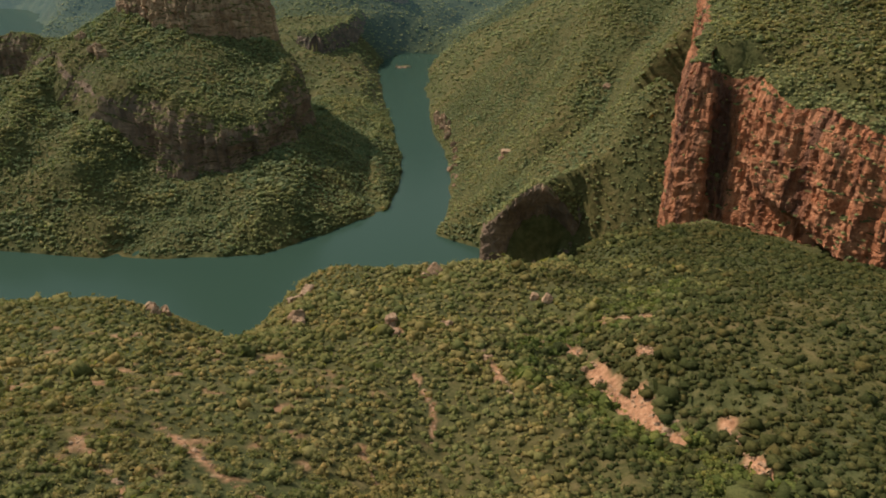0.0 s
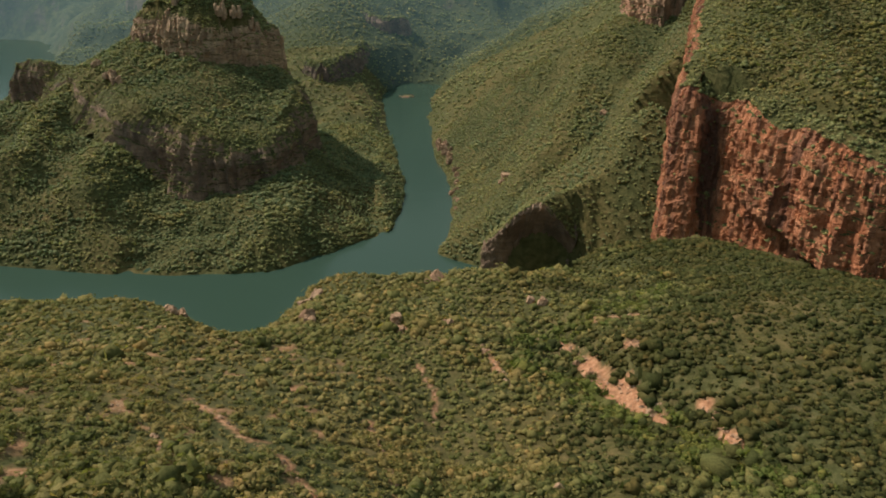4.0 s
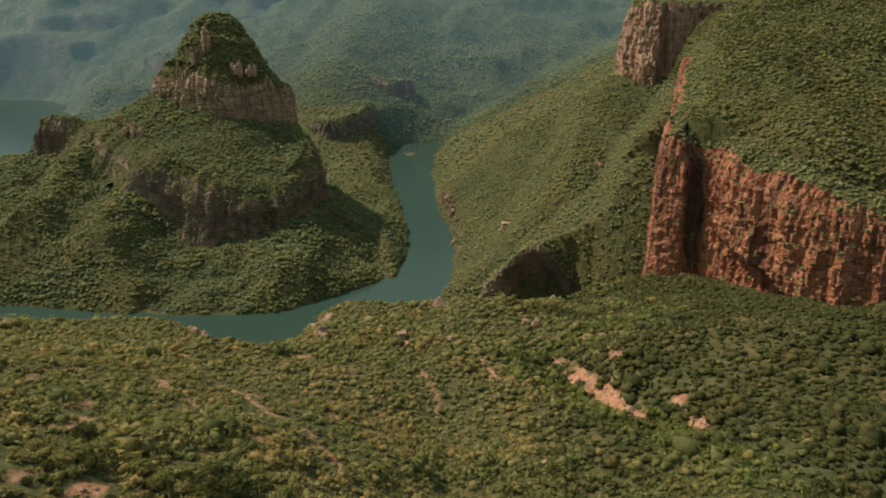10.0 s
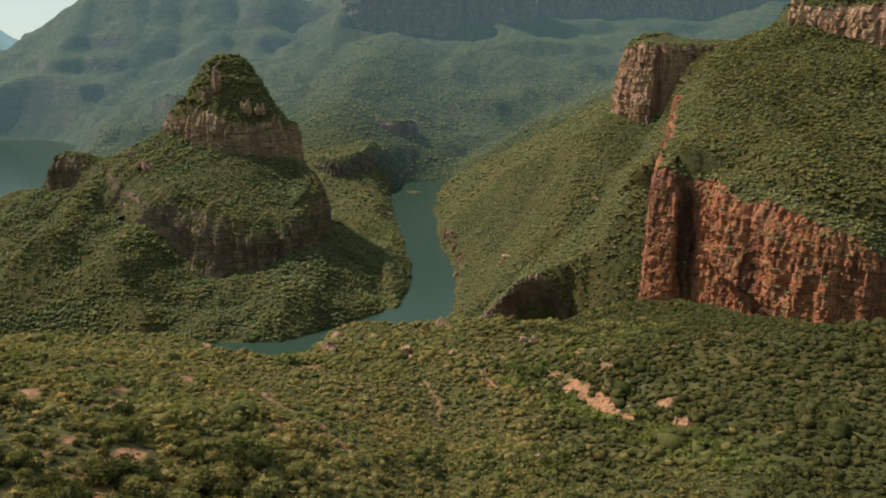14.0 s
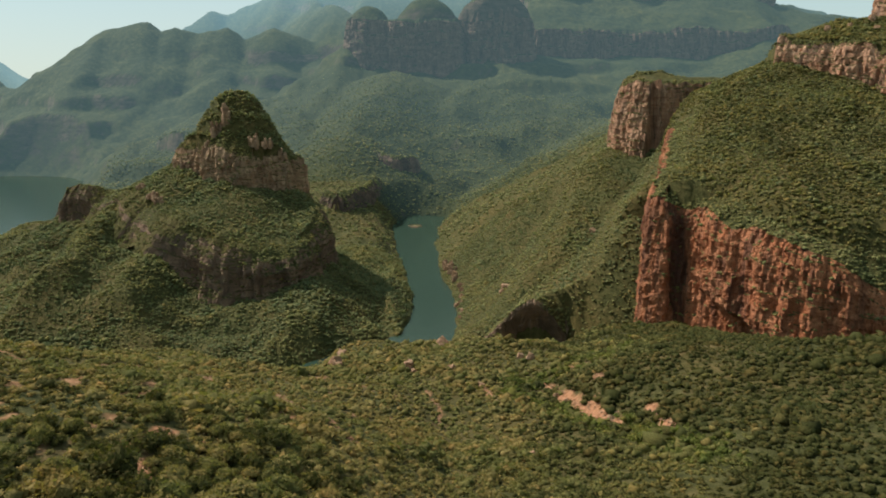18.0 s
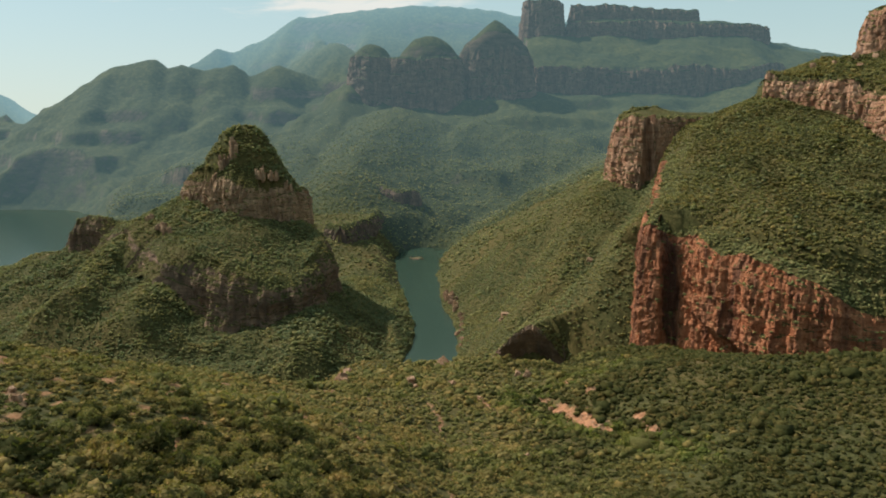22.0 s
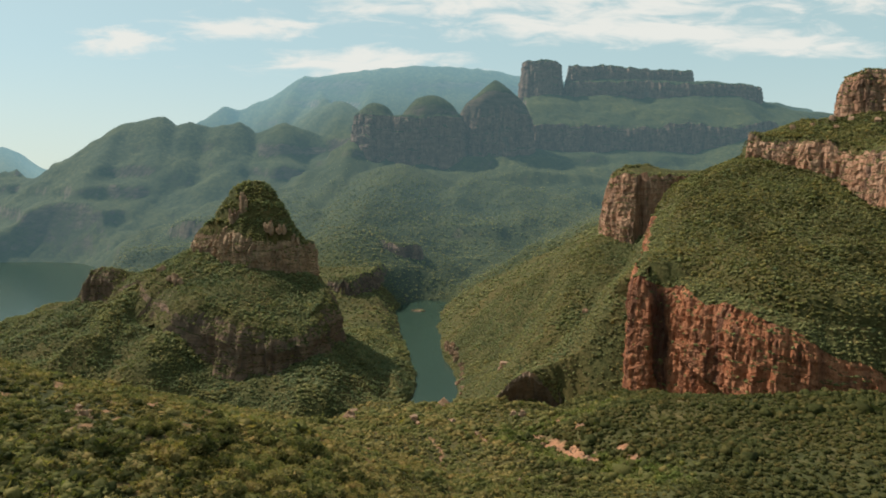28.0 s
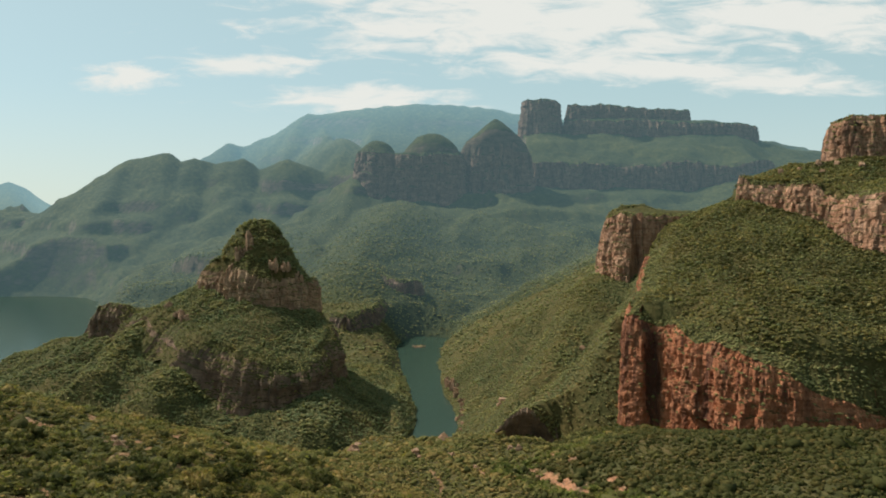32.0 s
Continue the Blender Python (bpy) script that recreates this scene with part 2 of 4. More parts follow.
def fbm(x, y, size, octaves=4, seed=0):
    """Layered noise of about -1 to 1."""
    v, amp, tot = 0.0, 1.0, 0.0
    for k in range(octaves):
        v = v + amp * (vnoise(np.asarray(x) / size * 2 ** k, np.asarray(y) / size * 2 ** k, seed + k) * 2 - 1)
        tot += amp
        amp *= 0.5
    return v / tot * 1.5


def smax(a, b, k):
    h = np.clip(0.5 + 0.5 * (a - b) / k, 0, 1)
    return b * (1 - h) + a * h + k * h * (1 - h)


def smooth(a, b, v):
    u = np.clip((v - a) / (b - a), 0, 1)
    return u * u * (3 - 2 * u)


def along(x, y, pts):
    """Nearest distance to a polyline of (x, y, z), and the height of its nearest place."""
    best, hz = None, None
    for (x0, y0, z0), (x1, y1, z1) in zip(pts, pts[1:]):
        dx, dy = x1 - x0, y1 - y0
        u = np.clip(((x - x0) * dx + (y - y0) * dy) / (dx * dx + dy * dy), 0, 1)
        d = np.hypot(x - x0 - u * dx, y - y0 - u * dy)
        z = z0 + u * (z1 - z0)
        if best is None:
            best, hz = d, z
        else:
            hz = np.where(d < best, z, hz)
            best = np.minimum(d, best)
    return best, hz


def ridge(x, y, pts, slope, ease=0.0):
    """Land that falls off at a slope on both sides of a crest line; ease: how far the crest is rounded."""
    best = None
    for a, b in zip(pts, pts[1:]):
        d, z = along(x, y, [a, b])
        h = z - slope * (np.sqrt(d * d + ease * ease) - ease)
        best = h if best is None else np.maximum(best, h)
    return best


def broken(line, amp, gap, seed, closed=False):
    """A plan line with the uneven course of a rock edge."""
    rng = np.random.RandomState(seed)
    out = []
    pts = line + line[:1] if closed else line
    for (x0, y0), (x1, y1) in zip(pts, pts[1:]):
        n = max(1, int(math.hypot(x1 - x0, y1 - y0) / gap))
        for k in range(n):
            j = amp if k else amp * 0.4
            out.append((x0 + (x1 - x0) * k / n + rng.uniform(-j, j), y0 + (y1 - y0) * k / n + rng.uniform(-j, j)))
    return out if closed else out + [line[-1]]


BUTTE_EDGE = [(-648, 1112), (-600, 1078), (-560, 1068), (-520, 1015), (-454, 962), (-387, 902), (-320, 852), (-257, 834), (-205, 850),
              (-186, 930), (-198, 1030), (-250, 1120), (-400, 1190), (-640, 1190)]
BUTTE_EDGE = broken(BUTTE_EDGE, 6, 30, 1, True)
TOWER_EDGE = [(-462, 1110), (-425, 1050), (-370, 1010), (-300, 1000), (-250, 1022), (-232, 1070), (-270, 1130), (-400, 1160)]
TOWER_EDGE = broken(TOWER_EDGE, 5, 24, 2, True)
RED_LINE = [(254, 745), (238, 700), (223, 655), (203, 606), (184, 570), (181, 554), (188, 541), (214, 538), (220, 524), (224, 502), (236, 470), (252, 436), (284, 414), (312, 410), (345, 405), (380, 402), (430, 396)]
RED_LINE = broken(RED_LINE, 2.5, 14, 3)
RED_EDGE = RED_LINE + [(1500, 300), (1500, 1600), (300, 1600), (290, 1000), (262, 800)]
CAVE_LINE = [(34, 646), (45, 614), (60, 602), (81, 599), (104, 599), (121, 602), (138, 610), (180, 560)]
CAVE_LINE = broken(CAVE_LINE[:7], 3.0, 9, 6) + [(180, 560)]
CAVE_EDGE = CAVE_LINE + [(300, 560), (300, 900), (0, 900)]
UPPER_LINE = [(372, 775), (394, 742), (432, 696), (462, 644), (474, 598), (500, 540), (560, 460)]
UPPER_LINE = broken(UPPER_LINE, 5, 18, 4)
UPPER_EDGE = UPPER_LINE + [(1500, 300), (1500, 1000), (420, 1000)]
CROWN_EDGE = [(524, 850), (515, 808), (540, 785), (600, 772), (900, 740), (900, 900), (560, 900)]
BLOCK_EDGE = [(420, 1130), (310, 1120), (266, 1078), (254, 1046), (272, 1020), (306, 998), (314, 1016), (346, 1032), (385, 1052), (430, 1050), (900, 1010), (900, 1200)]
ROND_A_EDGE = [(-478, 3290), (-462, 3215), (-380, 3178), (-290, 3182), (-240, 3170), (-110, 3162), (20, 3200), (44, 3330), (-200, 3420), (-430, 3400)]
ROND_B_EDGE = [(20, 3400), (32, 3310), (90, 3270), (230, 3270), (338, 3300), (352, 3400), (150, 3480)]
ROND_A_EDGE, ROND_B_EDGE = broken(ROND_A_EDGE, 16, 60, 8, True), broken(ROND_B_EDGE, 14, 55, 9, True)
BAND_LINE = [(345, 3480), (380, 3420), (480, 3440), (620, 3470), (820, 3500), (1000, 3490), (1150, 3500), (1300, 3470), (1440, 3500), (1600, 3560)]
BAND_EDGE = BAND_LINE + [(2600, 3700), (2600, 4600), (345, 4600)]
MESA_EDGE = [(590, 3930), (598, 3880), (740, 3860), (1020, 3880), (1240, 3860), (1518, 3870), (1640, 3900), (1660, 3990), (1200, 4080), (600, 4050)]
MESA_TOP = [(618, 4040), (608, 3960), (640, 3935), (760, 3930), (1020, 3945), (1180, 3932), (1285, 3958), (1310, 4030), (1000, 4075)]
KNOB_EDGE = [(362, 3960), (372, 3890), (450, 3860), (545, 3880), (568, 3950), (540, 4010), (400, 4020)]
BLUFF_EDGE = [(-310, 1650), (-270, 1604), (-244, 1632), (-226, 1740), (-206, 1850), (-200, 1980), (-222, 2100), (-360, 2100)]
LEDGE_EDGE = [(-262, 2230), (-214, 2166), (-162, 2146), (-120, 2160), (-108, 2205), (-142, 2270), (-252, 2280)]
RIVER = [(-760, 560, 110), (-480, 600, 110), (-330, 600, 84), (-240, 604, 80), (-150, 628, 76), (-86, 690, 62), (-38, 790, 36), (-26, 880, 34),
         (-20, 980, 30), (-48, 1200, 32), (-78, 1500, 42), (-92, 1800, 62), (-70, 1950, 60)]
LAKE = [(-1150, 700, 290), (-1270, 1500, 300), (-1560, 2300, 330), (-1850, 2850, 320)]


def outside(x, y, poly):
    """Distance to the rim of a plan polygon: positive outside, negative within."""
    best, ins = None, np.zeros(np.shape(x), bool)
    for (x0, y0), (x1, y1) in zip(poly, poly[1:] + poly[:1]):
        dx, dy = x1 - x0, y1 - y0
        u = np.clip(((x - x0) * dx + (y - y0) * dy) / (dx * dx + dy * dy), 0, 1)
        d = np.hypot(x - x0 - u * dx, y - y0 - u * dy)
        best = d if best is None else np.minimum(best, d)
        if dy:
            ins ^= ((y0 > y) != (y1 > y)) & (x < x0 + (y - y0) * dx / dy)
    return np.where(ins, -best, best)


def rim(x, y, poly, inset, steep=14.0):
    """How much lower the land lies beyond a cliff's rim."""
    return steep * np.maximum(outside(x, y, poly) + inset, 0)


def land_butte(x, y):
    d = outside(x, y, BUTTE_EDGE)
    foot = 46 + 0.25 * np.clip(-330 - x, 0, 300) + 0.34 * np.clip(x + 247, 0, 80) + 66 * np.exp(-((x + 512) / 48) ** 2) + 50 * np.exp(-((x + 412) / 42) ** 2) + 10 * fbm(x, y, 45, 3, 7)
    fall = 0.29 + 0.13 * smooth(-330, -480, x) + 0.30 * smooth(-205, -140, x)
    mound = foot - fall * np.maximum(d, 0) - 0.0005 * np.clip(d, 0, 90) * np.clip(90 - d, 0, 90)
    terrace = ridge(x, y, [(-215, 1000, 164), (-300, 1046, 196), (-345, 1050, 214), (-440, 1066, 210), (-497, 1092, 178), (-547, 1096, 164), (-617, 1098, 170), (-655, 1106, 160)], 0.50, 10)
    terrace = terrace + 5 * fbm(x, y, 60, 3, 8) - rim(x, y, BUTTE_EDGE, 12)
    cap = np.hypot((x + 342) / 1.0, (y - 1080) / 0.80) + 7 * fbm(x, y, 38, 3, 9)
    tower = np.interp(cap, [0, 16, 34, 42, 58, 66, 84, 98, 125], [325, 322, 308, 292, 281, 264, 250, 236, 214]) - rim(x, y, TOWER_EDGE, 12)
    return np.maximum(mound, np.maximum(terrace, tower))


def land_near(x, y):
    left = 80 * (1 - np.exp(-np.maximum(-x, 0) / 130)) * (1 - smooth(80, 330, y))
    right = 26 * (1 - np.exp(-np.maximum(x - 50, 0) / 70)) + 0.03 * np.maximum(x - 150, 0)
    back = 0.16 * np.maximum(200 - y, 0)
    h = 146 + left + right * smooth(40, 200, y) + back
    edge = 375 + 95 * smooth(50, 120, x) - 62 * smooth(-85, -150, x)
    over = np.maximum(y - edge, 0)
    h = h - 0.72 * (np.sqrt(over * over + 500) - 22) - 0.05 * np.maximum(y - 200, 0) * (1 - smooth(60, 130, x))
    h = h - smooth(40, 100, x) * (0.23 + 0.18 * smooth(170, 290, x)) * np.maximum(y - 262, 0)
    gully = np.exp(-((x + 112) / 27) ** 2) * smooth(262, 350, y) * 40 + 5 * smooth(310, 372, y) * smooth(-112, -80, x) * (1 - smooth(-14, 22, x))
    h = h - 8 * np.exp(-((x + 135) / 62) ** 2 - ((y - 112) / 52) ** 2) + 5 * np.exp(-((x + 160) / 50) ** 2 - ((y - 290) / 50) ** 2)
    wash = np.exp(-((x - 62 - (y - 250) * -0.30) / 16) ** 2) * smooth(110, 190, y) * (1 - smooth(300, 360, y)) * 9
    return h - gully - wash


def land_east(x, y):
    dome = ridge(x, y, [(214, 606, 236), (252, 690, 274), (330, 760, 312), (415, 790, 360), (600, 830, 420)], 0.46, 40)
    o = outside(x, y, RED_EDGE) + 22 - 15 * np.exp(-((x - 216) ** 2 + (y - 546) ** 2) / 26 ** 2)
    dome = dome - 1.1 * np.clip(o + 12, 0, 24) * smooth(205, 250, x) - np.maximum(o, 0) * (14 - 12.6 * smooth(700, 770, y))
    spur = ridge(x, y, [(38, 656, 14), (50, 628, 52), (60, 620, 84), (81, 618, 104), (104, 618, 115), (122, 620, 121), (150, 624, 140), (190, 655, 190)], 0.80, 4)
    spur = spur - rim(x, y, CAVE_EDGE, 16) * (1 - 0.90 * smooth(98, 128, x))
    foot = ridge(x, y, [(178, 556, 84), (192, 506, 108), (300, 400, 116), (420, 385, 120)], 0.60, 8)
    cave_foot = ridge(x, y, [(60, 580, 4), (120, 575, 14), (178, 556, 70)], 0.6, 8)
    upper = ridge(x, y, [(400, 790, 385), (470, 800, 402), (640, 780, 430), (700, 600, 420)], 0.36, 20) - rim(x, y, UPPER_EDGE, 12)
    crown = 470 + 0.03 * (x - 520) - rim(x, y, CROWN_EDGE, 12)
    h = np.maximum(np.maximum(dome, upper), np.maximum(crown, spur))
    return np.maximum(h, smax(foot, cave_foot, 10))


def land_far_bank(x, y):
    green = ridge(x, y, [(560, 1000, 330), (260, 1040, 244), (190, 1060, 208), (102, 1160, 142), (0, 1500, 42), (-40, 1750, 0)], 0.66, 25)
    block = 338 + 0.26 * np.clip(y - 1005, 0, 85) - 0.42 * np.clip(286 - x, 0, 40) - 0.07 * np.clip(x - 310, 0, 200) + 3 * fbm(x, y, 30, 2, 19) - rim(x, y, BLOCK_EDGE, 12)
    return np.maximum(green, block)


def land_west(x, y):
    bluff = 104 + 0.02 * (y - 1850) - 0.04 * (x + 230) - rim(x, y, BLUFF_EDGE, 12)
    ledge = 166 - 0.04 * (x + 182) - rim(x, y, LEDGE_EDGE, 12)
    spur = ridge(x, y, [(-400, 1100, 112), (-390, 1350, 66), (-350, 1660, 84)], 0.36, 60)
    spur = np.maximum(spur, ridge(x, y, [(-350, 1660, 84), (-360, 1950, 120), (-330, 2350, 225), (-250, 2950, 460)], 0.46, 60))
    spur = np.maximum(spur, ridge(x, y, [(-215, 1050, 50), (-170, 1200, 40), (-200, 1450, 46)], 0.42, 20))
    return spur, np.maximum(bluff, ledge)


def strata(h, x, y, seed, period=104.0):
    """Breaks a slope into benches and broken cliff bands at level beds of hard rock."""
    u = h / period + 0.16 * fbm(x, y, 900, 2, seed)
    f = u - np.floor(u)
    g = np.where(f < 0.80, f * 0.62, 0.496 + (f - 0.80) * 2.52)
    amount = smooth(-0.25, 0.35, fbm(x, y, 420, 3, seed + 3))
    return h + (g - f) * period * amount


def gullies(x, y, size, seed):
    """Ravines between ribs: 0 on the ribs, down to about -1."""
    wx, wy = x + 0.35 * size * fbm(x, y, size, 2, seed + 7), y + 0.35 * size * fbm(x, y, size, 2, seed + 8)
    return -1 + np.abs(fbm(wx, wy, size, 3, seed)) * 1.6


def land_back(x, y):
    cut = 46 * gullies(x, y, 460, 41) + 9 * gullies(x, y, 170, 46)
    talus = ridge(x, y, [(-560, 3340, 480), (-470, 3300, 548), (-340, 3300, 556), (-100, 3300, 556), (30, 3320, 560), (180, 3360, 590), (330, 3400, 596), (820, 3500, 580), (1440, 3520, 570), (2400, 3500, 500)], 0.43, 30)
    talus = np.maximum(talus, ridge(x, y, [(-452, 3240, 606), (-484, 2950, 436), (-400, 2700, 330), (-330, 2350, 225)], 0.62, 16))
    talus = talus + cut * smooth(640, 480, talus) * 0.75
    dome_w = np.clip(1 - ((x + 376) / 96) ** 2 - ((y - 3285) / 92) ** 2, 0, 1)
    dome_e = np.clip(1 - ((x + 122) / 138) ** 2 - ((y - 3285) / 100) ** 2, 0, 1)
    roof_a = 688 + 74 * dome_w ** 0.8 + 104 * dome_e ** 0.8
    rond_a = roof_a - rim(x, y, ROND_A_EDGE, 14, 8)
    rond_b = 886 - 0.98 * (np.sqrt((x - 182) ** 2 + (y - 3360) ** 2 + 16 ** 2) - 16) - rim(x, y, ROND_B_EDGE, 14, 8)
    rond_b = np.maximum(rond_b, 712 - rim(x, y, ROND_B_EDGE, 14, 8))
    band = 690 + 0.52 * np.maximum(y - 3490, 0) + fbm(x, y, 160, 3, 43) * 18 - rim(x, y, BAND_EDGE, 14, 8) - 0.40 * np.maximum(x - 1500, 0)
    band = np.minimum(band, 885)
    mesa = np.interp(-outside(x, y, MESA_EDGE), [12, 16, 60, 100], [955, 962, 978, 986]) - 0.05 * np.maximum(x - 1150, 0) - rim(x, y, MESA_EDGE, 14, 8)
    mesa = np.maximum(mesa, 1056 - 0.035 * (x - 600) - rim(x, y, MESA_TOP, 14, 8))
    knob = np.interp(-outside(x, y, KNOB_EDGE), [12, 20, 70], [1056, 1068, 1082]) - rim(x, y, KNOB_EDGE, 14, 8)
    east = ridge(x, y, [(620, 1500, 330), (800, 2100, 400), (1050, 2800, 470), (1600, 3300, 520)], 0.45, 60) + cut * 0.6
    hills = ridge(x, y, [(-3203, 4000, 389), (-2608, 4000, 446), (-2543, 4000, 499), (-2478, 4000, 515), (-2412, 4000, 480), (-2331, 4000, 442), (-2249, 4000, 466), (-2121, 4000, 582), (-1958, 4000, 665), (-1862, 4000, 716), (-1636, 4000, 754), (-1576, 4000, 712), (-1490, 4000, 735), (-1376, 4000, 705), (-1215, 4000, 729), (-1118, 4000, 676), (-958, 4000, 738), (-795, 4000, 682), (-552, 4000, 632)], 0.78, 12)
    hills = np.maximum(hills, ridge(x, y, [(-1860, 3960, 690), (-1840, 3500, 420), (-1700, 3150, 250), (-1480, 2900, 120)], 0.60, 30))
    ease = smooth(0, 160, 720 - hills)
    hills = strata(hills + cut * ease, x, y, 45, 118.0) * ease + hills * (1 - ease)
    mtn = ridge(x, y, [(-1919, 4600, 663), (-1720, 4600, 804), (-1574, 4600, 916), (-1472, 4600, 955), (-1371, 4600, 911), (-1243, 4600, 957), (-1097, 4600, 1025), (-969, 4600, 1089), (-768, 4600, 1103), (-476, 4600, 1144), (-110, 4600, 1167), (145, 4600, 1145), (400, 4600, 1112), (960, 4600, 1047)], 1.1, 15)
    mtn = np.maximum(mtn, ridge(x, y, [(-880, 4600, 1060), (-800, 4380, 960), (-640, 4200, 880), (-560, 4120, 830)], 0.9, 20))
    low = smooth(0, 120, 1080 - mtn)
    mtn = strata(mtn + 0.7 * cut * low, x, y, 49, 130.0) * low + mtn * (1 - low)
    side = ridge(x, y, [(1640, 3950, 870), (1767, 3900, 838), (1967, 3900, 810), (2500, 3800, 700)], 0.5, 30)
    dist = ridge(x, y, [(-3384, 4620, 567), (-2993, 4620, 625), (-2843, 4620, 627), (-2731, 4620, 600), (-2675, 4620, 619), (-2575, 4620, 669), (-2507, 4620, 640), (-2432, 4620, 633), (-2256, 4620, 608)], 1.1, 12)
    h = smax(strata(talus, x, y, 44), east, 30)
    for other in (rond_a, rond_b, band, mesa, knob, hills, mtn, side, dist):
        h = np.maximum(h, other)
    return h


def carve(h, x, y, line, slope, k, reach, bend):
    """Cuts the bed of a river or lake: line of (x, y, half width)."""
    d, w = along(x, y, line)
    e = d - w
    return -smax(-h, -(slope * e - 1.5 + bend * np.maximum(e - reach, 0) ** 2), k)


def land(x, y):
    x, y = np.asarray(x, float), np.asarray(y, float)
    h = smax(land_near(x, y), land_butte(x, y), 6)
    spur, bluff = land_west(x, y)
    h = smax(h, spur, 10)
    h = smax(h, land_far_bank(x, y), 8)
    h = smax(h, land_back(x, y), 10)
    h = smax(h, land_east(x, y), 6)
    wob = fbm(x, y, 70, 3, 17) * 7
    h = carve(h, x + wob, y, RIVER, 0.80 + 0.3 * smooth(1450, 1800, y), 6, 60, 0.004)
    h = carve(h, x + wob * 3, y, LAKE, 0.9, 10, 0, 0.004)
    h = np.maximum(np.maximum(h, bluff), -14)
    r = smooth(-2, 30, h)
    far = smooth(700, 2500, y)
    return h + r * (fbm(x, y, 130, 4, 11) * (4 + 8 * far) - np.abs(fbm(x, y, 90, 3, 13)) * 7 * smooth(430, 600, y) * smooth(10, 50, h) + fbm(x, y, 24, 3, 21) * 1.4)


# ------------------------------------------------------------ bare earth: washes, paths, worn patches
WASHES = [([(57, 288), (63, 277), (64, 259), (64, 241), (68, 228)], 4.6), ([(73, 239), (76, 223), (80, 206)], 3.2), ([(94, 204), (95, 188), (96, 176)], 2.2), ([(17, 276), (22, 258), (27, 234)], 1.8),
          ([(36, 300), (46, 298)], 2.6), ([(-12, 252), (-3, 231), (-4, 208)], 1.1), ([(-27, 198), (-18, 169), (-14, 150)], 0.9), ([(-84, 181), (-73, 172), (-60, 160), (-46, 150), (-32, 132)], 1.2), ([(-98, 161), (-78, 143), (-66, 124)], 1.5),
          ([(-24, 302), (-20, 290)], 3.0), ([(-158, 45), (-150, 40)], 3.2), ([(-125, 54), (-120, 48)], 2.6), ([(-111, 26), (-112, 10), (-109, -14)], 1.6),
          ([(-80, 78), (-84, 60), (-70, 40)], 1.6), ([(2, 120), (4, 96), (3, 60)], 1.0), ([(72, 300), (92, 292)], 2.0), ([(80, 262), (84, 252)], 2.4)]
LUSH = [(112, 322, 0), (104, 317, 0), (78, 299, 0), (40, 290, 0), (36, 258, 0), (53, 243, 0), (71, 214, 0), (91, 172, 0), (104, 140, 0)]


def bare_at(x, y):
    """0 to 1: how bare the ground is of bush."""
    v = np.zeros(np.shape(x))
    wob = fbm(x, y, 9, 3, 61)
    for line, w in WASHES:
        d, _ = along(x, y, [(a, b, 0) for a, b in line])
        v = np.maximum(v, 1 - smooth(0.55, 1.25, d / w * 1.15 + wob * 1.3))
    worn = smooth(0.40, 0.85, fbm(x, y, 8, 4, 71)) * (1 - smooth(230, 330, y)) * (0.12 + 0.88 * smooth(10, -60, x))
    return np.maximum(v, 0.75 * worn * smooth(-260, 0, y))


def sheet(name, vx, vy, vz, closed=False):
    """A grid of points (rows x columns) as one smooth mesh."""
    nr, nc = vx.shape
    me = bpy.data.meshes.new(name)
    co = np.stack([vx, vy, vz], -1).reshape(-1, 3)
    idx = np.arange(nr * nc).reshape(nr, nc)
    if closed:
        idx = np.concatenate([idx, idx[:, :1]], 1)
    q = np.stack([idx[:-1, :-1], idx[:-1, 1:], idx[1:, 1:], idx[1:, :-1]], -1).reshape(-1, 4)
    me.vertices.add(len(co))
    me.vertices.foreach_set("co", co.ravel())
    me.loops.add(q.size)
    me.loops.foreach_set("vertex_index", q.ravel())
    me.polygons.add(len(q))
    me.polygons.foreach_set("loop_start", np.arange(len(q)) * 4)
    me.update(calc_edges=True)
    me.polygons.foreach_set("use_smooth", np.ones(len(q), bool))
    me.validate()
    return me


ang = np.concatenate([np.linspace(-180, -48, 34)[:-1], np.linspace(-48, 43, 420), np.linspace(43, 180, 36)[1:-1]])
rad = np.concatenate([[0.5], np.geomspace(25, 330, 110), np.geomspace(330, 1700, 330)[1:], np.geomspace(1700, 3350, 90)[1:], np.linspace(3350, 5000, 125)[1:], [5200, 5700]])
A, Rr = np.meshgrid(np.radians(ang), rad)
GX, GY = Rr * np.sin(A), -260 + Rr * np.cos(A)
GZ = land(GX, GY)
CUT = int(np.searchsorted(rad, 2150))
me = sheet("ground", GX[:CUT + 1], GY[:CUT + 1], GZ[:CUT + 1], True)
me.materials.append(M_GROUND)
at = me.attributes.new("bare", "FLOAT", "POINT")
BARE = bare_at(GX[:CUT + 1], GY[:CUT + 1]) * (GY[:CUT + 1] < 420)
at.data.foreach_set("value", BARE.ravel().astype(np.float32))
ground = tagged(new("ground", me), "bush-covered canyon slopes of olive scrub over red earth", "ground", kind="structure")
# far part of the land, its air haze put into emission
me = sheet("hazy_far_land", GX[CUT:], GY[CUT:], GZ[CUT:], True)
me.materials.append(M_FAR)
tagged(new("hazy_far_land", me), "distant blue-green mountains with wooded slopes", "mountains", kind="structure")

wx, wy = np.meshgrid(np.linspace(-4500, 2500, 8), np.linspace(300, 4600, 8))
me = sheet("water", wx, wy, wx * 0)
me.materials.append(M_WATER)
water = tagged(new("water", me), "calm dark green reservoir water between the slopes", "water", kind="structure")


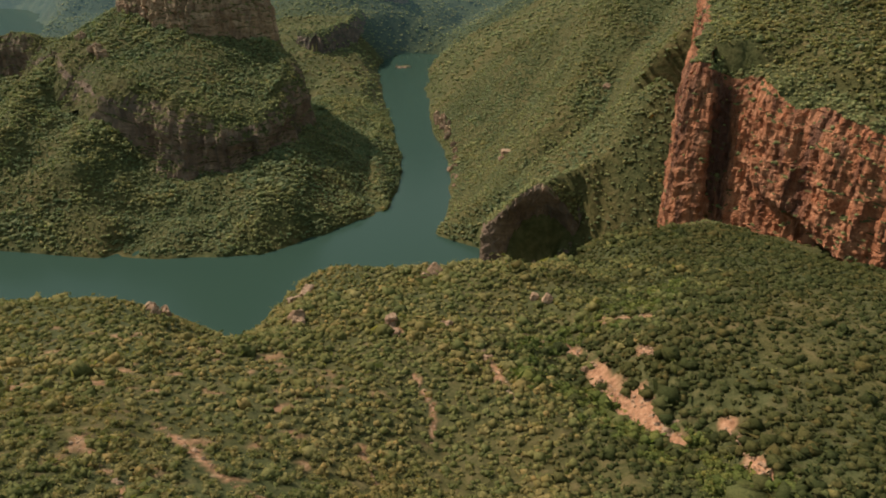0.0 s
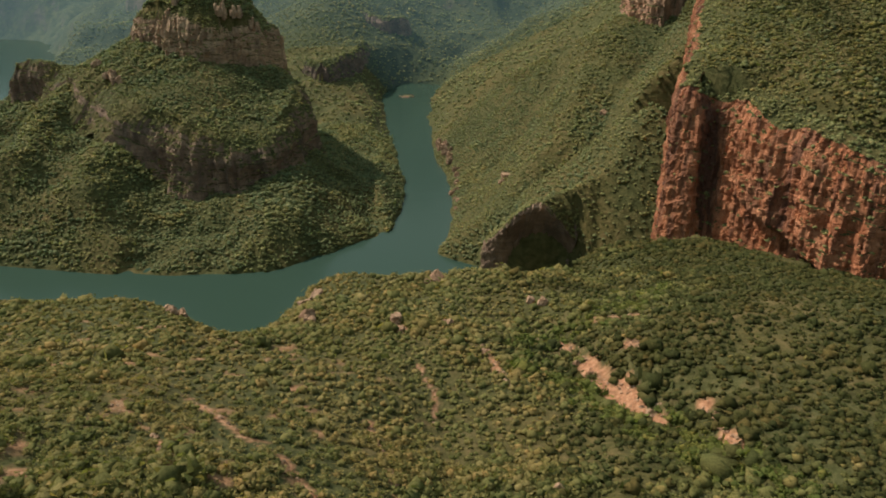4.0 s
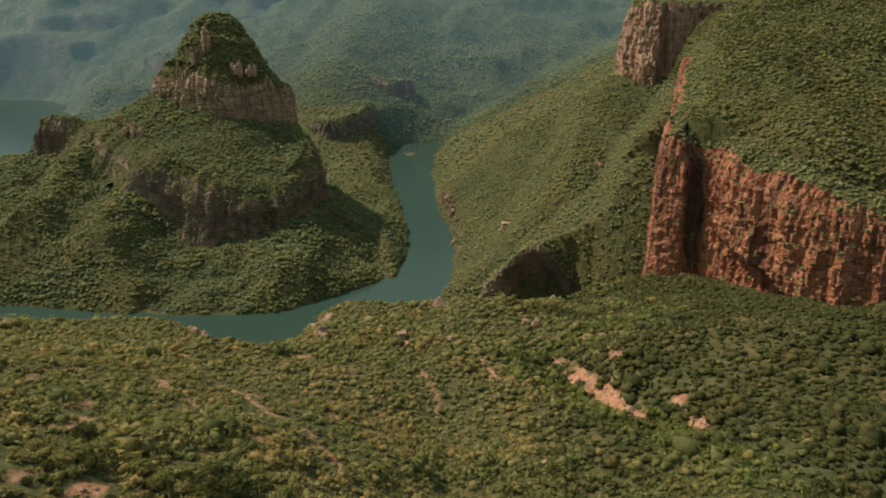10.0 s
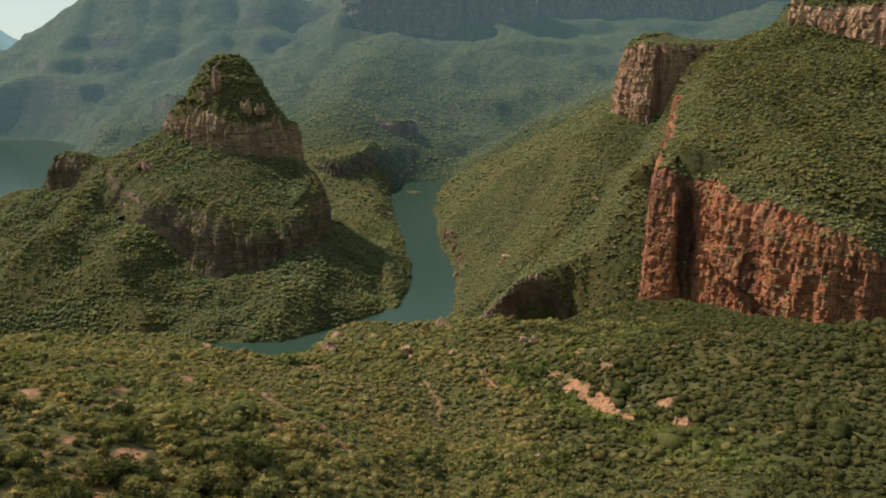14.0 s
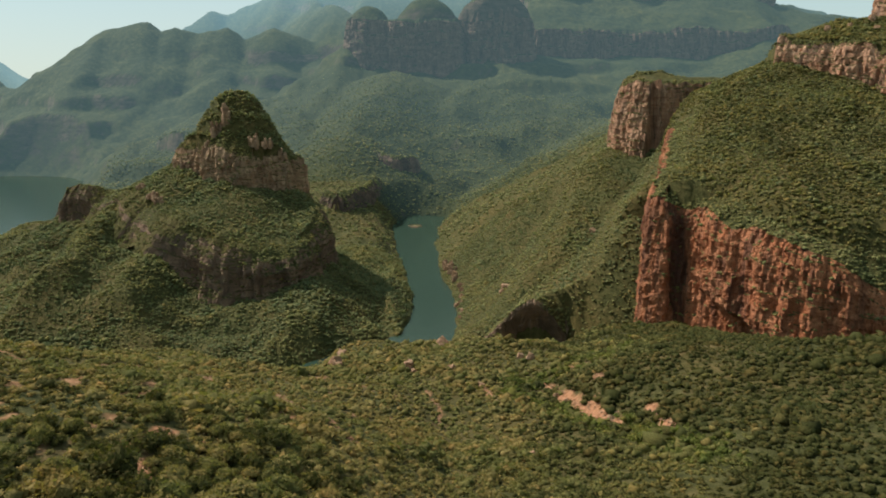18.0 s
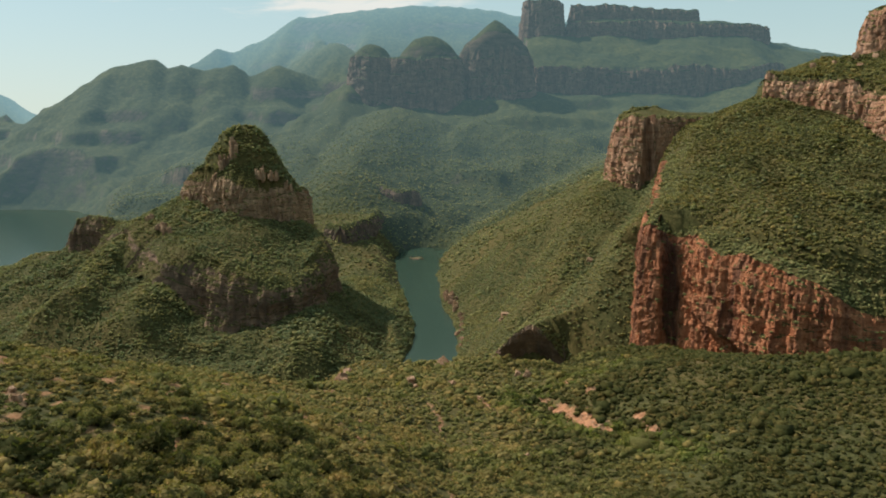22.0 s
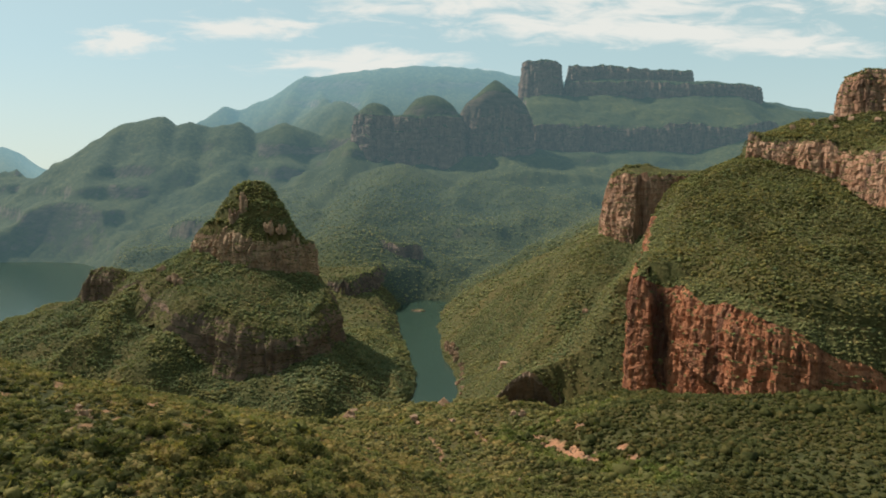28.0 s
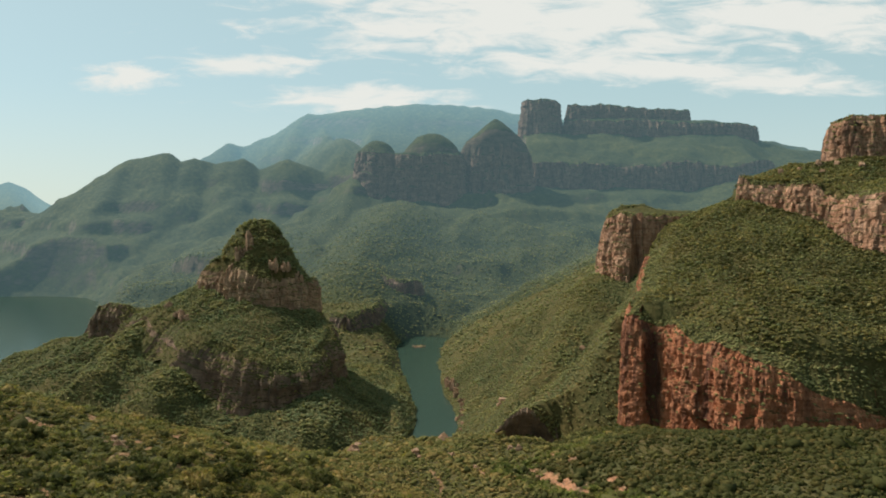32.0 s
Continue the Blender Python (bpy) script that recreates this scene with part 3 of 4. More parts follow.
def cliff_wall(name, line, mat, label, step=2.0, lean=0.05, rough=3.0, seed=0, closed=False, inset=17, drop=8, over=0.0, start=0.45, lip=None, ends=(0, 0), bushy=None, wear=0.16, turf=0.52, bays=1.5, worn=1.0, hollow=None):
    """A rock face along a plan line, its outer side to the line's right; it reaches from the land above, over a worn
    shoulder and down its ledges, to the land below. bushy: how far a stretch of it is worn back to a bushy slope."""
    p = np.array(line, float)
    if closed:
        p = np.vstack([p, p[:1]])
    cum = np.concatenate([[0], np.cumsum(np.hypot(*np.diff(p, axis=0).T))])
    s = np.linspace(0, cum[-1], max(8, int(cum[-1] / step)))
    px, py = np.interp(s, cum, p[:, 0]), np.interp(s, cum, p[:, 1])
    w = max(3, int(14 / step) | 1)
    k = np.ones(w) / w
    for _ in range(2):
        for q in (px, py):
            q[w // 2:len(q) - w // 2] = np.convolve(q, k, "valid")
    tx, ty = np.gradient(px), np.gradient(py)
    ln = np.hypot(tx, ty) + 1e-9
    nx, ny = ty / ln, -tx / ln
    big = step / 2.0
    zi = land(px - nx * inset, py - ny * inset)
    if lip is None:
        fall = (land(px - nx * (inset + 14), py - ny * (inset + 14)) - zi) / 14
        zt = zi - np.clip(fall * inset * 0.85, -4, 16) + 0.5
    else:
        zt = lip(px, py)
        zi = np.maximum(zi, zt + 1)
    zf = np.minimum(land(px + nx * drop * 1.6, py + ny * drop * 1.6) - 5, zt - 4)
    zt = zt - wear * (zt - zf) * np.clip(fbm(s, s * 0, 52 * big, 3, seed + 9) * 1.4 + 0.25, 0, 1.2)
    if ends[0]:
        zt = zf + (zt - zf) * (0.12 + 0.88 * smooth(0, ends[0], s))
    if ends[1]:
        zt = zf + (zt - zf) * (0.12 + 0.88 * smooth(0, ends[1], cum[-1] - s))
    soft = np.zeros(len(s)) if bushy is None else np.clip(bushy(px, py) + 0.25 * fbm(s, s * 0, 30, 2, seed + 12), 0, 1)
    rows = max(8, int(float(np.max(zt - zf)) / step))
    v = np.linspace(0, 1, rows)[:, None]
    z = zt[None, :] * (1 - v) + zf[None, :] * v
    S = np.broadcast_to(s[None, :], z.shape)

    def joints(w, h, sd):
        row = np.floor(z / (h * big) + 0.6 * fbm(S, z, 40 * big, 2, sd))
        return lattice(np.floor(S / (w * big) + 7.3 * lattice(row, row * 0, sd + 1)), row, sd + 2) - 0.5

    deep = zt[None, :] - z
    pillar = lattice(np.floor(S / (7.5 * big) + 0.9 * fbm(S, z, 30 * big, 2, seed + 21)), np.zeros(z.shape), seed + 4) - 0.5
    butt = fbm(S, z * 0.15, 64 * big, 2, seed + 14) * bays * rough
    col = np.abs(fbm(S, z * 0.20, 40 * big, 3, seed)) * 1.5 * rough
    out_j = (joints(4.6, 16, seed) * 0.80 + joints(2.3, 8, seed + 30) * 0.55 + joints(9, 3.2, seed + 60) * 0.15 + pillar * 1.05) * rough
    fine = fbm(S, z, 5 * big, 2, seed + 3) * 0.16 * rough
    shelf = 15 * big
    step_out = np.floor(deep / shelf + 0.7 * fbm(S, z * 0.3, 46 * big, 3, seed + 17)) * shelf * 0.07
    round_off = worn * 0.55 * rough * np.clip(1 - deep / (9 * big + 0.10 * np.max(deep)), 0, 1) ** 2 * 3.2
    if hollow:
        brow = np.clip(start + (1.05 - start) * (S - hollow[0]) / (hollow[1] - hollow[0]), start - 0.06, 1.0)
        shelter = over * smooth(0, 0.10, v - brow) * smooth(hollow[0] - 22, hollow[0] + 8, S) * (S < hollow[1])
    else:
        shelter = over * np.sin(np.pi * np.clip((v - start) / (1 - start), 0, 1) * 0.8) * smooth(8, 50, S) * smooth(2, 45, cum[-1] - S)
    out = 2.0 + rough * 0.6 - col + butt + step_out + (out_j + fine) * (1 - 0.6 * soft[None, :]) + (lean + 0.85 * soft[None, :]) * deep - round_off - shelter
    X, Y = px[None, :] + nx[None, :] * out, py[None, :] + ny[None, :] * out
    Z = z + fbm(S, z, 11 * big, 2, seed + 5) * 0.6 * big
    caps = []
    for u in (1.0, 0.8, 0.6, 0.42, 0.26, 0.12):
        o = -(inset + 4) * u + (1 - u) * out[0]
        zz = zt * (1 - u) + zi * u + 2.2 * big * math.sin(math.pi * u) * (0.6 + fbm(s, s * 0 + 50 * u, 13 * big, 2, seed + 33)) - (3.0 if u == 1 else 0)
        caps.append((px + nx * o, py + ny * o, zz))
    X = np.vstack([c[0][None, :] for c in caps] + [X])
    Y = np.vstack([c[1][None, :] for c in caps] + [Y])
    Z = np.vstack([c[2][None, :] for c in caps] + [Z])
    me = sheet(name, X[::-1], Y[::-1], Z[::-1])
    me.polygons.foreach_set("use_smooth", np.zeros(len(me.polygons), bool))
    me.materials.append(mat)
    me.materials.append(M_FAR if mat is M_FAR_ROCK else M_GROUND)
    n = len(me.polygons)
    nor, cen, area = np.zeros(n * 3), np.zeros(n * 3), np.zeros(n)
    me.polygons.foreach_get("normal", nor)
    me.polygons.foreach_get("center", cen)
    me.polygons.foreach_get("area", area)
    nor, cen = nor.reshape(-1, 3), cen.reshape(-1, 3)
    green = nor[:, 2] > turf + 0.16 * fbm(cen[:, 0] + cen[:, 1], cen[:, 2], 9 * big, 2, seed + 40)
    cap = np.arange(n) >= n - len(caps) * (X.shape[1] - 1)
    green |= cap & (nor[:, 2] > 0.25)
    me.polygons.foreach_set("material_index", green.astype(np.int32))
    corner = [np.stack([g_[a, b] for g_ in (X[::-1], Y[::-1], Z[::-1])], -1).reshape(-1, 3)[green]
              for a, b in ((slice(None, -1), slice(None, -1)), (slice(None, -1), slice(1, None)), (slice(1, None), slice(1, None)), (slice(1, None), slice(None, -1)))]
    LIPS.append((corner, area[green] * np.where((nor[green, 2] > 0.74) | cap[green], 1.0, 0.4), big))
    return tagged(new(name, me), label, "cliff", kind="structure")


LIPS = []


def ring(poly):
    return poly + poly[:1]


def red_lip(px, py):
    return np.where(py > 541, np.interp(py, [541, 566, 606, 655, 700, 745], [229, 230, 240, 256, 270, 282]),
                    np.interp(px, [184, 212, 226, 255, 284, 312, 345, 366, 430], [229, 217, 208, 196, 186, 172, 158, 150, 140]))


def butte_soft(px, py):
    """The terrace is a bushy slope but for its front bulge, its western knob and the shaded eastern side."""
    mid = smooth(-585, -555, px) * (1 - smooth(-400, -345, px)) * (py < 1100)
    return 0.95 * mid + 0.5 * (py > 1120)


def tower_lip(px, py):
    return np.interp(px, [-460, -440, -400, -344, -280, -240], [222, 228, 240, 240, 228, 222]) + 4 * fbm(px, py, 26, 2, 36)


cliff_wall("cliff_red", RED_LINE, M_RED, "sheer red sandstone cliff with dark water stains", 1.5, -0.05, 3.2, 31, inset=26, over=13, start=0.62, hollow=(288, 398), lip=red_lip, wear=0.07, turf=0.66, bays=1.6)
cliff_wall("cliff_cave", CAVE_LINE[:-1], M_GREY, "dark hollow rock shelter under a bushy spur", 1.6, 0.0, 2.2, 57, inset=20, over=24, start=0.04, ends=(8, 60), wear=0.06)
cliff_wall("cliff_upper", UPPER_LINE, M_ROSE, "pale red rock band below the skyline", 1.8, 0.07, 3.4, 71)
cliff_wall("cliff_crown", CROWN_EDGE[:5], M_ROSE, "weathered rock crown on the skyline", 2.0, 0.07, 3.5, 83)
cliff_wall("cliff_block", BLOCK_EDGE[:10], M_ROSE, "square red rock bastion with a flat bushy top", 2.0, 0.06, 3.8, 97, wear=0.05, bays=0.4, worn=0.5)
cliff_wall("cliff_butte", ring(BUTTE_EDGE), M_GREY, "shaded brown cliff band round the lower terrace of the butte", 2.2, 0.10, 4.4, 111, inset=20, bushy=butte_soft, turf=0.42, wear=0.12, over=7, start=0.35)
cliff_wall("cliff_tower", ring(TOWER_EDGE), M_TAN, "brown cliff band round the upper tower of the butte", 2.0, 0.05, 4.6, 131, inset=20, wear=0.10, lip=tower_lip)
# bluff and ledge take the far rock, so they emit some haze
cliff_wall("cliff_bluff", BLUFF_EDGE[:7], M_FAR_ROCK, "small dark cliff of a flat-topped river bluff", 2.6, 0.10, 4.0, 143, wear=0.25)
cliff_wall("cliff_ledge", LEDGE_EDGE[:6], M_FAR_ROCK, "low dark rock ledge on the wooded spur", 2.8, 0.10, 4.0, 147, ends=(30, 30), wear=0.3)
def level(z):
    return lambda px, py: z + 9 * fbm(px, py, 120, 3, 37)


# far rock walls, haze glow painted into their material too
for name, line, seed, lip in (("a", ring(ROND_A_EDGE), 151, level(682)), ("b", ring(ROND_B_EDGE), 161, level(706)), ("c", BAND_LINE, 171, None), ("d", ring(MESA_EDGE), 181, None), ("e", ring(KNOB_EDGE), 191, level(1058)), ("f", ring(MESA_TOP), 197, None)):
    cliff_wall("hazy_far_cliff_" + name, line, M_FAR_ROCK, "distant flat-topped rock wall above wooded slopes", 6.0, 0.05, 8.0, seed, inset=22, drop=14, wear=0.05, lip=lip, bays=0.5, worn=0.25)


# ------------------------------------------------------------ bushes and trees
def lumps(count, seed, flat=0.75, size=0.36):
    """Corners and triangles of a crown of rough leafy clumps, about 1 m across its radius, standing on z 0."""
    rng = np.random.RandomState(seed)
    bm = bmesh.new()
    bmesh.ops.create_icosphere(bm, subdivisions=1, radius=1.0)
    base = np.array([v.co[:] for v in bm.verts])
    tri = np.array([[v.index for v in f.verts] for f in bm.faces])
    bm.free()
    vs, ts = [], []
    for k in range(count):
        if count == 1:
            c, r = np.array([0, 0, 0.45]), 0.95
        else:
            a, u = rng.uniform(0, 2 * math.pi), math.sqrt((k + 0.5) / count)
            c = np.array([math.cos(a) * u * 0.68, math.sin(a) * u * 0.68, 0.42 + flat * 0.62 * (1 - u * u) + rng.uniform(-0.16, 0.12)])
            r = size * rng.uniform(0.75, 1.35)
        p = base * r * rng.uniform(0.72, 1.28, (len(base), 1)) * np.array([1.1, 1.1, 0.85])
        t = rng.uniform(0, 6.28)
        rot = np.array([[math.cos(t), -math.sin(t), 0], [math.sin(t), math.cos(t), 0], [0, 0, 1]])
        vs.append(p @ rot.T + c)
        ts.append(tri + len(base) * k)
    return np.vstack(vs), np.vstack(ts)


def crown_of(lobes, sprays, seed, spray=0.2, fine=False, full=1.0):
    """A ragged crown of uneven lobes and loose leaf sprays, about 1 m in radius, on z 0: corners, triangles, and how many
    of the triangles belong to the lobes."""
    rng = np.random.RandomState(seed)
    if fine:
        bm = bmesh.new()
        bmesh.ops.create_icosphere(bm, subdivisions=1, radius=1.0)
        v0 = np.array([v.co[:] for v in bm.verts])
        t0 = np.array([[v.index for v in f.verts] for f in bm.faces])
        bm.free()
    else:
        v0 = np.array([(1, 0, 0), (0, 1, 0), (-1, 0, 0), (0, -1, 0), (0, 0, 1), (0, 0, -1)], float)
        t0 = np.array([(0, 1, 4), (1, 2, 4), (2, 3, 4), (3, 0, 4), (1, 0, 5), (2, 1, 5), (3, 2, 5), (0, 3, 5)])
    vs, ts, n = [], [], 0
    turn = rng.uniform(0, 6.283)
    for k in range(lobes):
        a = turn + 6.283 * k / max(1, lobes - 1) + rng.uniform(-0.5, 0.5)
        far = 0.0 if k == 0 else rng.uniform(0.38, 0.72)
        r = full * (rng.uniform(0.58, 0.74) if k == 0 else rng.uniform(0.30, 0.52))
        q = np.array(Euler(rng.uniform(0, 6.283, 3)).to_matrix())
        p = (v0 * rng.uniform(0.75, 1.25, (len(v0), 1))) @ q.T * r * np.array([1.12, 1.12, 0.92])
        vs.append(p + np.array([math.cos(a) * far, math.sin(a) * far, 0.46 + (0.10 if k == 0 else rng.uniform(-0.14, 0.22))]))
        ts.append(t0 + n)
        n += len(v0)
    core = lobes * len(t0)
    for k in range(sprays):
        a, u, h = rng.uniform(0, 6.283), math.sqrt(rng.uniform(0, 1)), rng.uniform(0, 1)
        c = np.array([math.cos(a) * u, math.sin(a) * u, 0.20 + 0.95 * math.sqrt(max(0, 1 - 0.85 * u * u)) * (0.50 + 0.55 * h)])
        vs.append(c + rng.normal(0, 1, (3, 3)) * spray * rng.uniform(0.7, 1.3) * np.array([1, 1, 0.8]))
        ts.append(np.array([[n, n + 1, n + 2]]))
        n += 3
    return np.vstack(vs), np.vstack(ts), core


def tri_mesh(name, co, tri, mat, soft=None):
    me = bpy.data.meshes.new(name)
    me.vertices.add(len(co))
    me.vertices.foreach_set("co", np.ascontiguousarray(co, dtype=np.float32).ravel())
    me.loops.add(tri.size)
    me.loops.foreach_set("vertex_index", np.ascontiguousarray(tri, dtype=np.int32).ravel())
    me.polygons.add(len(tri))
    me.polygons.foreach_set("loop_start", np.arange(len(tri)) * 3)
    me.update(calc_edges=True)
    me.polygons.foreach_set("use_smooth", np.zeros(len(tri), bool) if soft is None else soft)
    me.materials.append(mat)
    return me


def strew(x0, x1, y0, y1, gap, seed):
    """Places on an uneven grid, with the land's height and slope there."""
    rng = np.random.RandomState(seed)
    gx, gy = np.meshgrid(np.arange(x0, x1, gap), np.arange(y0, y1, gap))
    x = (gx + rng.uniform(-0.5, 0.5, gx.shape) * gap * 1.5).ravel()
    y = (gy + rng.uniform(-0.5, 0.5, gy.shape) * gap * 1.5).ravel()
    z = land(x, y)
    e = 3.0
    sl = np.hypot(land(x + e, y) - z, land(x, y + e) - z) / e
    return x, y, z, sl, rng


def scrub(name, label, kinds, mat, x, y, z, size, rng, tall=1.0):
    """Many bushes joined into one mesh."""
    co, tr, so, n = [], [], [], 0
    pick = rng.randint(0, len(kinds), len(x))
    for k, (v, t, core) in enumerate(kinds):
        m = pick == k
        if not m.any():
            continue
        a = rng.uniform(0, 6.283, m.sum())
        c, s_ = np.cos(a)[:, None], np.sin(a)[:, None]
        sz = size[m][:, None]
        h = sz * tall * rng.uniform(0.75, 1.3, (m.sum(), 1))
        px = x[m][:, None] + (v[None, :, 0] * c - v[None, :, 1] * s_) * sz
        py = y[m][:, None] + (v[None, :, 0] * s_ + v[None, :, 1] * c) * sz
        pz = z[m][:, None] + v[None, :, 2] * h - 0.25 * sz
        co.append(np.stack([px, py, pz], -1).reshape(-1, 3))
        tr.append((t[None] + (np.arange(m.sum()) * len(v))[:, None, None]).reshape(-1, 3) + n)
        so.append(np.tile(np.arange(len(t)) < core, m.sum()))
        n += m.sum() * len(v)
    return tagged(new(name, tri_mesh(name, np.vstack(co), np.vstack(tr), mat, np.concatenate(so))), label, "bushes", kind="stuff")


def in_view(x, y, margin):
    return (np.abs(x + 20) < 0.66 * (y + 290) + margin)


# near hillside
x, y, z, sl, rng = strew(-430, 430, -40, 500, 2.9, 201)
bare = bare_at(x, y)
keep = in_view(x, y, 10) & (z > 3) & (sl < 1.6) & (bare < 0.30 + rng.uniform(-0.1, 0.35, len(x))) & (outside(x, y, RED_EDGE) > 8) & (rng.uniform(0, 1, len(x)) < 0.86 + 0.14 * smooth(-20, 60, x))
x, y, z = x[keep], y[keep], z[keep]
wash_d = np.min([along(x, y, [(a, b, 0) for a, b in line])[0] for line, w in WASHES[:5]], axis=0)
lush = np.clip(smooth(0.0, 0.6, fbm(x, y, 55, 3, 81)) + 0.8 * np.exp(-(wash_d / 18) ** 2), 0, 1)
lush_d = along(x, y, LUSH)[0]
size = (1.45 + 2.0 * rng.uniform(0, 1, len(x)) ** 2.2) * (0.86 + 0.50 * lush) * (1 + 0.8 * (rng.uniform(0, 1, len(x)) > 0.95)) * (1 + 0.45 * np.exp(-(lush_d / 9) ** 2)) * (1 + 0.22 * fbm(x, y, 30, 3, 94))
near_d = np.hypot(x + 60, y - 60)
order = np.argsort(near_d + rng.uniform(0, 60, len(x)))
own, rest = order[:300], order[300:]
NEAR_KINDS = [crown_of(1 + k % 3, 8, 300 + k, 0.19) for k in range(16)]
CLOSE_KINDS = [crown_of(4, 48, 330 + k, 0.13, False, 0.86) for k in range(14)]
half = fbm(x[rest], y[rest], 38, 3, 91) + rng.uniform(-0.8, 0.8, len(rest)) < -0.05 + 1.3 * smooth(0, 90, x[rest])
close = (y[rest] < 190 - 0.5 * np.maximum(x[rest], 0)) & (x[rest] < 130)
deep = fbm(x[rest], y[rest], 45, 3, 92) * 60 + rng.uniform(-25, 25, len(rest)) + x[rest] > 75
deep |= rng.uniform(0, 1, len(rest)) < 0.55 * (1 - smooth(20, 110, y[rest] + 0.35 * (x[rest] + 90))) * smooth(0, -50, x[rest])
bright = (lush_d[rest] + rng.uniform(-4, 6, len(rest)) < 9) & (rng.uniform(0, 1, len(rest)) < 0.55)
deep &= ~bright
half &= ~deep & ~bright
dry_one = ~half & ~deep & ~bright
for name, sel, kinds, mat, lab in (("scrub_green", rest[deep & ~close], NEAR_KINDS, M_DEEP, "deep green bush on the shoulder of the hillside"),
                                   ("scrub_thorn", rest[deep & close], CLOSE_KINDS, M_DEEP, "dark green thorn bushes on the near slope"),
                                   ("scrub_lush", rest[bright], CLOSE_KINDS, M_LUSH, "fresh green bushes along the damp gully"),
                                   ("scrub_olive", rest[half & ~close], NEAR_KINDS, M_LEAF, "dense olive green thorn scrub on the hillside"),
                                   ("scrub_dry", rest[dry_one & ~close], NEAR_KINDS, M_DRY, "dry brownish green scrub over red earth"),
                                   ("scrub_leafy", rest[half & close], CLOSE_KINDS, M_LEAF, "leafy olive thorn scrub on the near hillside"),
                                   ("scrub_golden", rest[dry_one & close], CLOSE_KINDS, M_DRY, "golden brown dry scrub on the near hillside")):
    scrub(name, lab, kinds, mat, x[sel], y[sel], z[sel], size[sel], rng, 0.8)

trunk_bm = bmesh.new()
bmesh.ops.create_cone(trunk_bm, cap_ends=True, segments=6, radius1=0.09, radius2=0.05, depth=0.9, matrix=Matrix.Translation((0, 0, 0.15)))
for a in (0.4, 2.5, 4.6):
    bmesh.ops.create_cone(trunk_bm, cap_ends=True, segments=5, radius1=0.045, radius2=0.02, depth=0.7,
                          matrix=Matrix.Translation((0, 0, 0.5)) @ Euler((0.7, 0, a)).to_matrix().to_4x4() @ Matrix.Translation((0, 0, 0.25)))
trunk_me = bpy.data.meshes.new("trunk")
trunk_bm.to_mesh(trunk_me)
trunk_bm.free()
trunk_me.materials.append(M_BARK)
bushes = []
for k in range(6):
    mat = (M_LEAF, M_DRY, M_DRY, M_DEEP, M_LEAF, M_DEEP)[k]
    base = new("bush", None)
    crown = new("crown", tri_mesh("crown", *crown_of(7, 460, 400 + k, 0.085, True, 0.80)[:2], mat))
    stem = new("trunk", trunk_me)
    crown.parent = base
    stem.parent = base
    tagged(base, ("rounded olive green bush on stony red ground", "dry grey-brown bush on stony red ground", "golden brown bush on the dry slope",
                  "dark green thorn tree on the hillside", "half-dry scrub bush on the slope", "leafy dark green thorn bush on the hillside")[k], "bush", "bushes on the near hillside")
    bushes.append(base)
for j, i in enumerate(own):
    k = rng.randint(0, 6)
    m = Matrix.Translation((x[i], y[i], z[i] - 0.1)) @ Euler((0, 0, rng.uniform(0, 6.28))).to_matrix().to_4x4()
    if j < 6:
        ob = bushes[j]
        ob.matrix_basis = m
    else:
        ob = copy_thing(bushes[k], m)
    sc = float(size[i])
    ob.scale = (sc, sc, sc * rng.uniform(0.9, 1.25))

# canyon woods: butte, spurs, dome and far bank
FAR_KINDS = [crown_of(2, 3, 600 + k, 0.24) for k in range(12)]
MID_KINDS = [crown_of(1 + k % 3, 5, 500 + k, 0.22) for k in range(18)]
x, y, z, sl, rng = strew(-820, 640, 400, 1330, 3.7, 202)
keep = in_view(x, y, 15) & (z > 1.2) & (sl < 3.2 + 9 * ((np.abs(x - 155) < 45) & (np.abs(y - 590) < 55))) & ~((np.abs(x + 420) < 180) & (y > 1110)) & ~((x > 255) & (y > 1035)) & ~((x > 440) & (y > 860)) & ((y > 500) | (outside(x, y, RED_EDGE) < -4))
for edge in (BUTTE_EDGE, TOWER_EDGE, BLOCK_EDGE, CROWN_EDGE):
    o = outside(x, y, edge)
    keep &= (o < -12) | (o > 3)
for line, edge in ((RED_LINE, RED_EDGE), (CAVE_LINE[:-1], CAVE_EDGE), (UPPER_LINE, UPPER_EDGE)):
    o = outside(x, y, edge)
    keep &= (np.abs(o + 7) > 11) | (along(x, y, [(a, b, 0) for a, b in line])[0] > 12) | ((edge is CAVE_EDGE) & (x > 112))
x, y, z, sl = x[keep], y[keep], z[keep], sl[keep]
east = x > -40 + 0 * y
size = 2.25 + 2.6 * rng.uniform(0, 1, len(x)) ** 2.6
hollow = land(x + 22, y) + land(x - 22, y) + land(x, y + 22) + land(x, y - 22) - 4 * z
dry = fbm(x, y, 90, 3, 95) + rng.uniform(-0.5, 0.5, len(x)) + np.where(east, 0.10, -0.45) - np.clip(hollow * 0.09, -0.7, 0.9) > 0.15
keep2 = ~(dry & east & (rng.uniform(0, 1, len(x)) < 0.05))
size = size * np.where(east, 0.86, 1.0) * (1 + 0.34 * fbm(x, y, 46, 3, 98))
glade = fbm(x, y, 34, 3, 99) + rng.uniform(-0.25, 0.25, len(x)) > 0.62
size = np.where(glade, size * 0.62, size)
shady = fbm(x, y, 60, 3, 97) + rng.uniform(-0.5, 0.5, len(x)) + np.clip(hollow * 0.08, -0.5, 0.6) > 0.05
dome = (outside(x, y, RED_EDGE) < 0) & (y < 960) & (rng.uniform(0, 1, len(x)) < 0.85)
size = np.where(dome, size * 1.0, size)
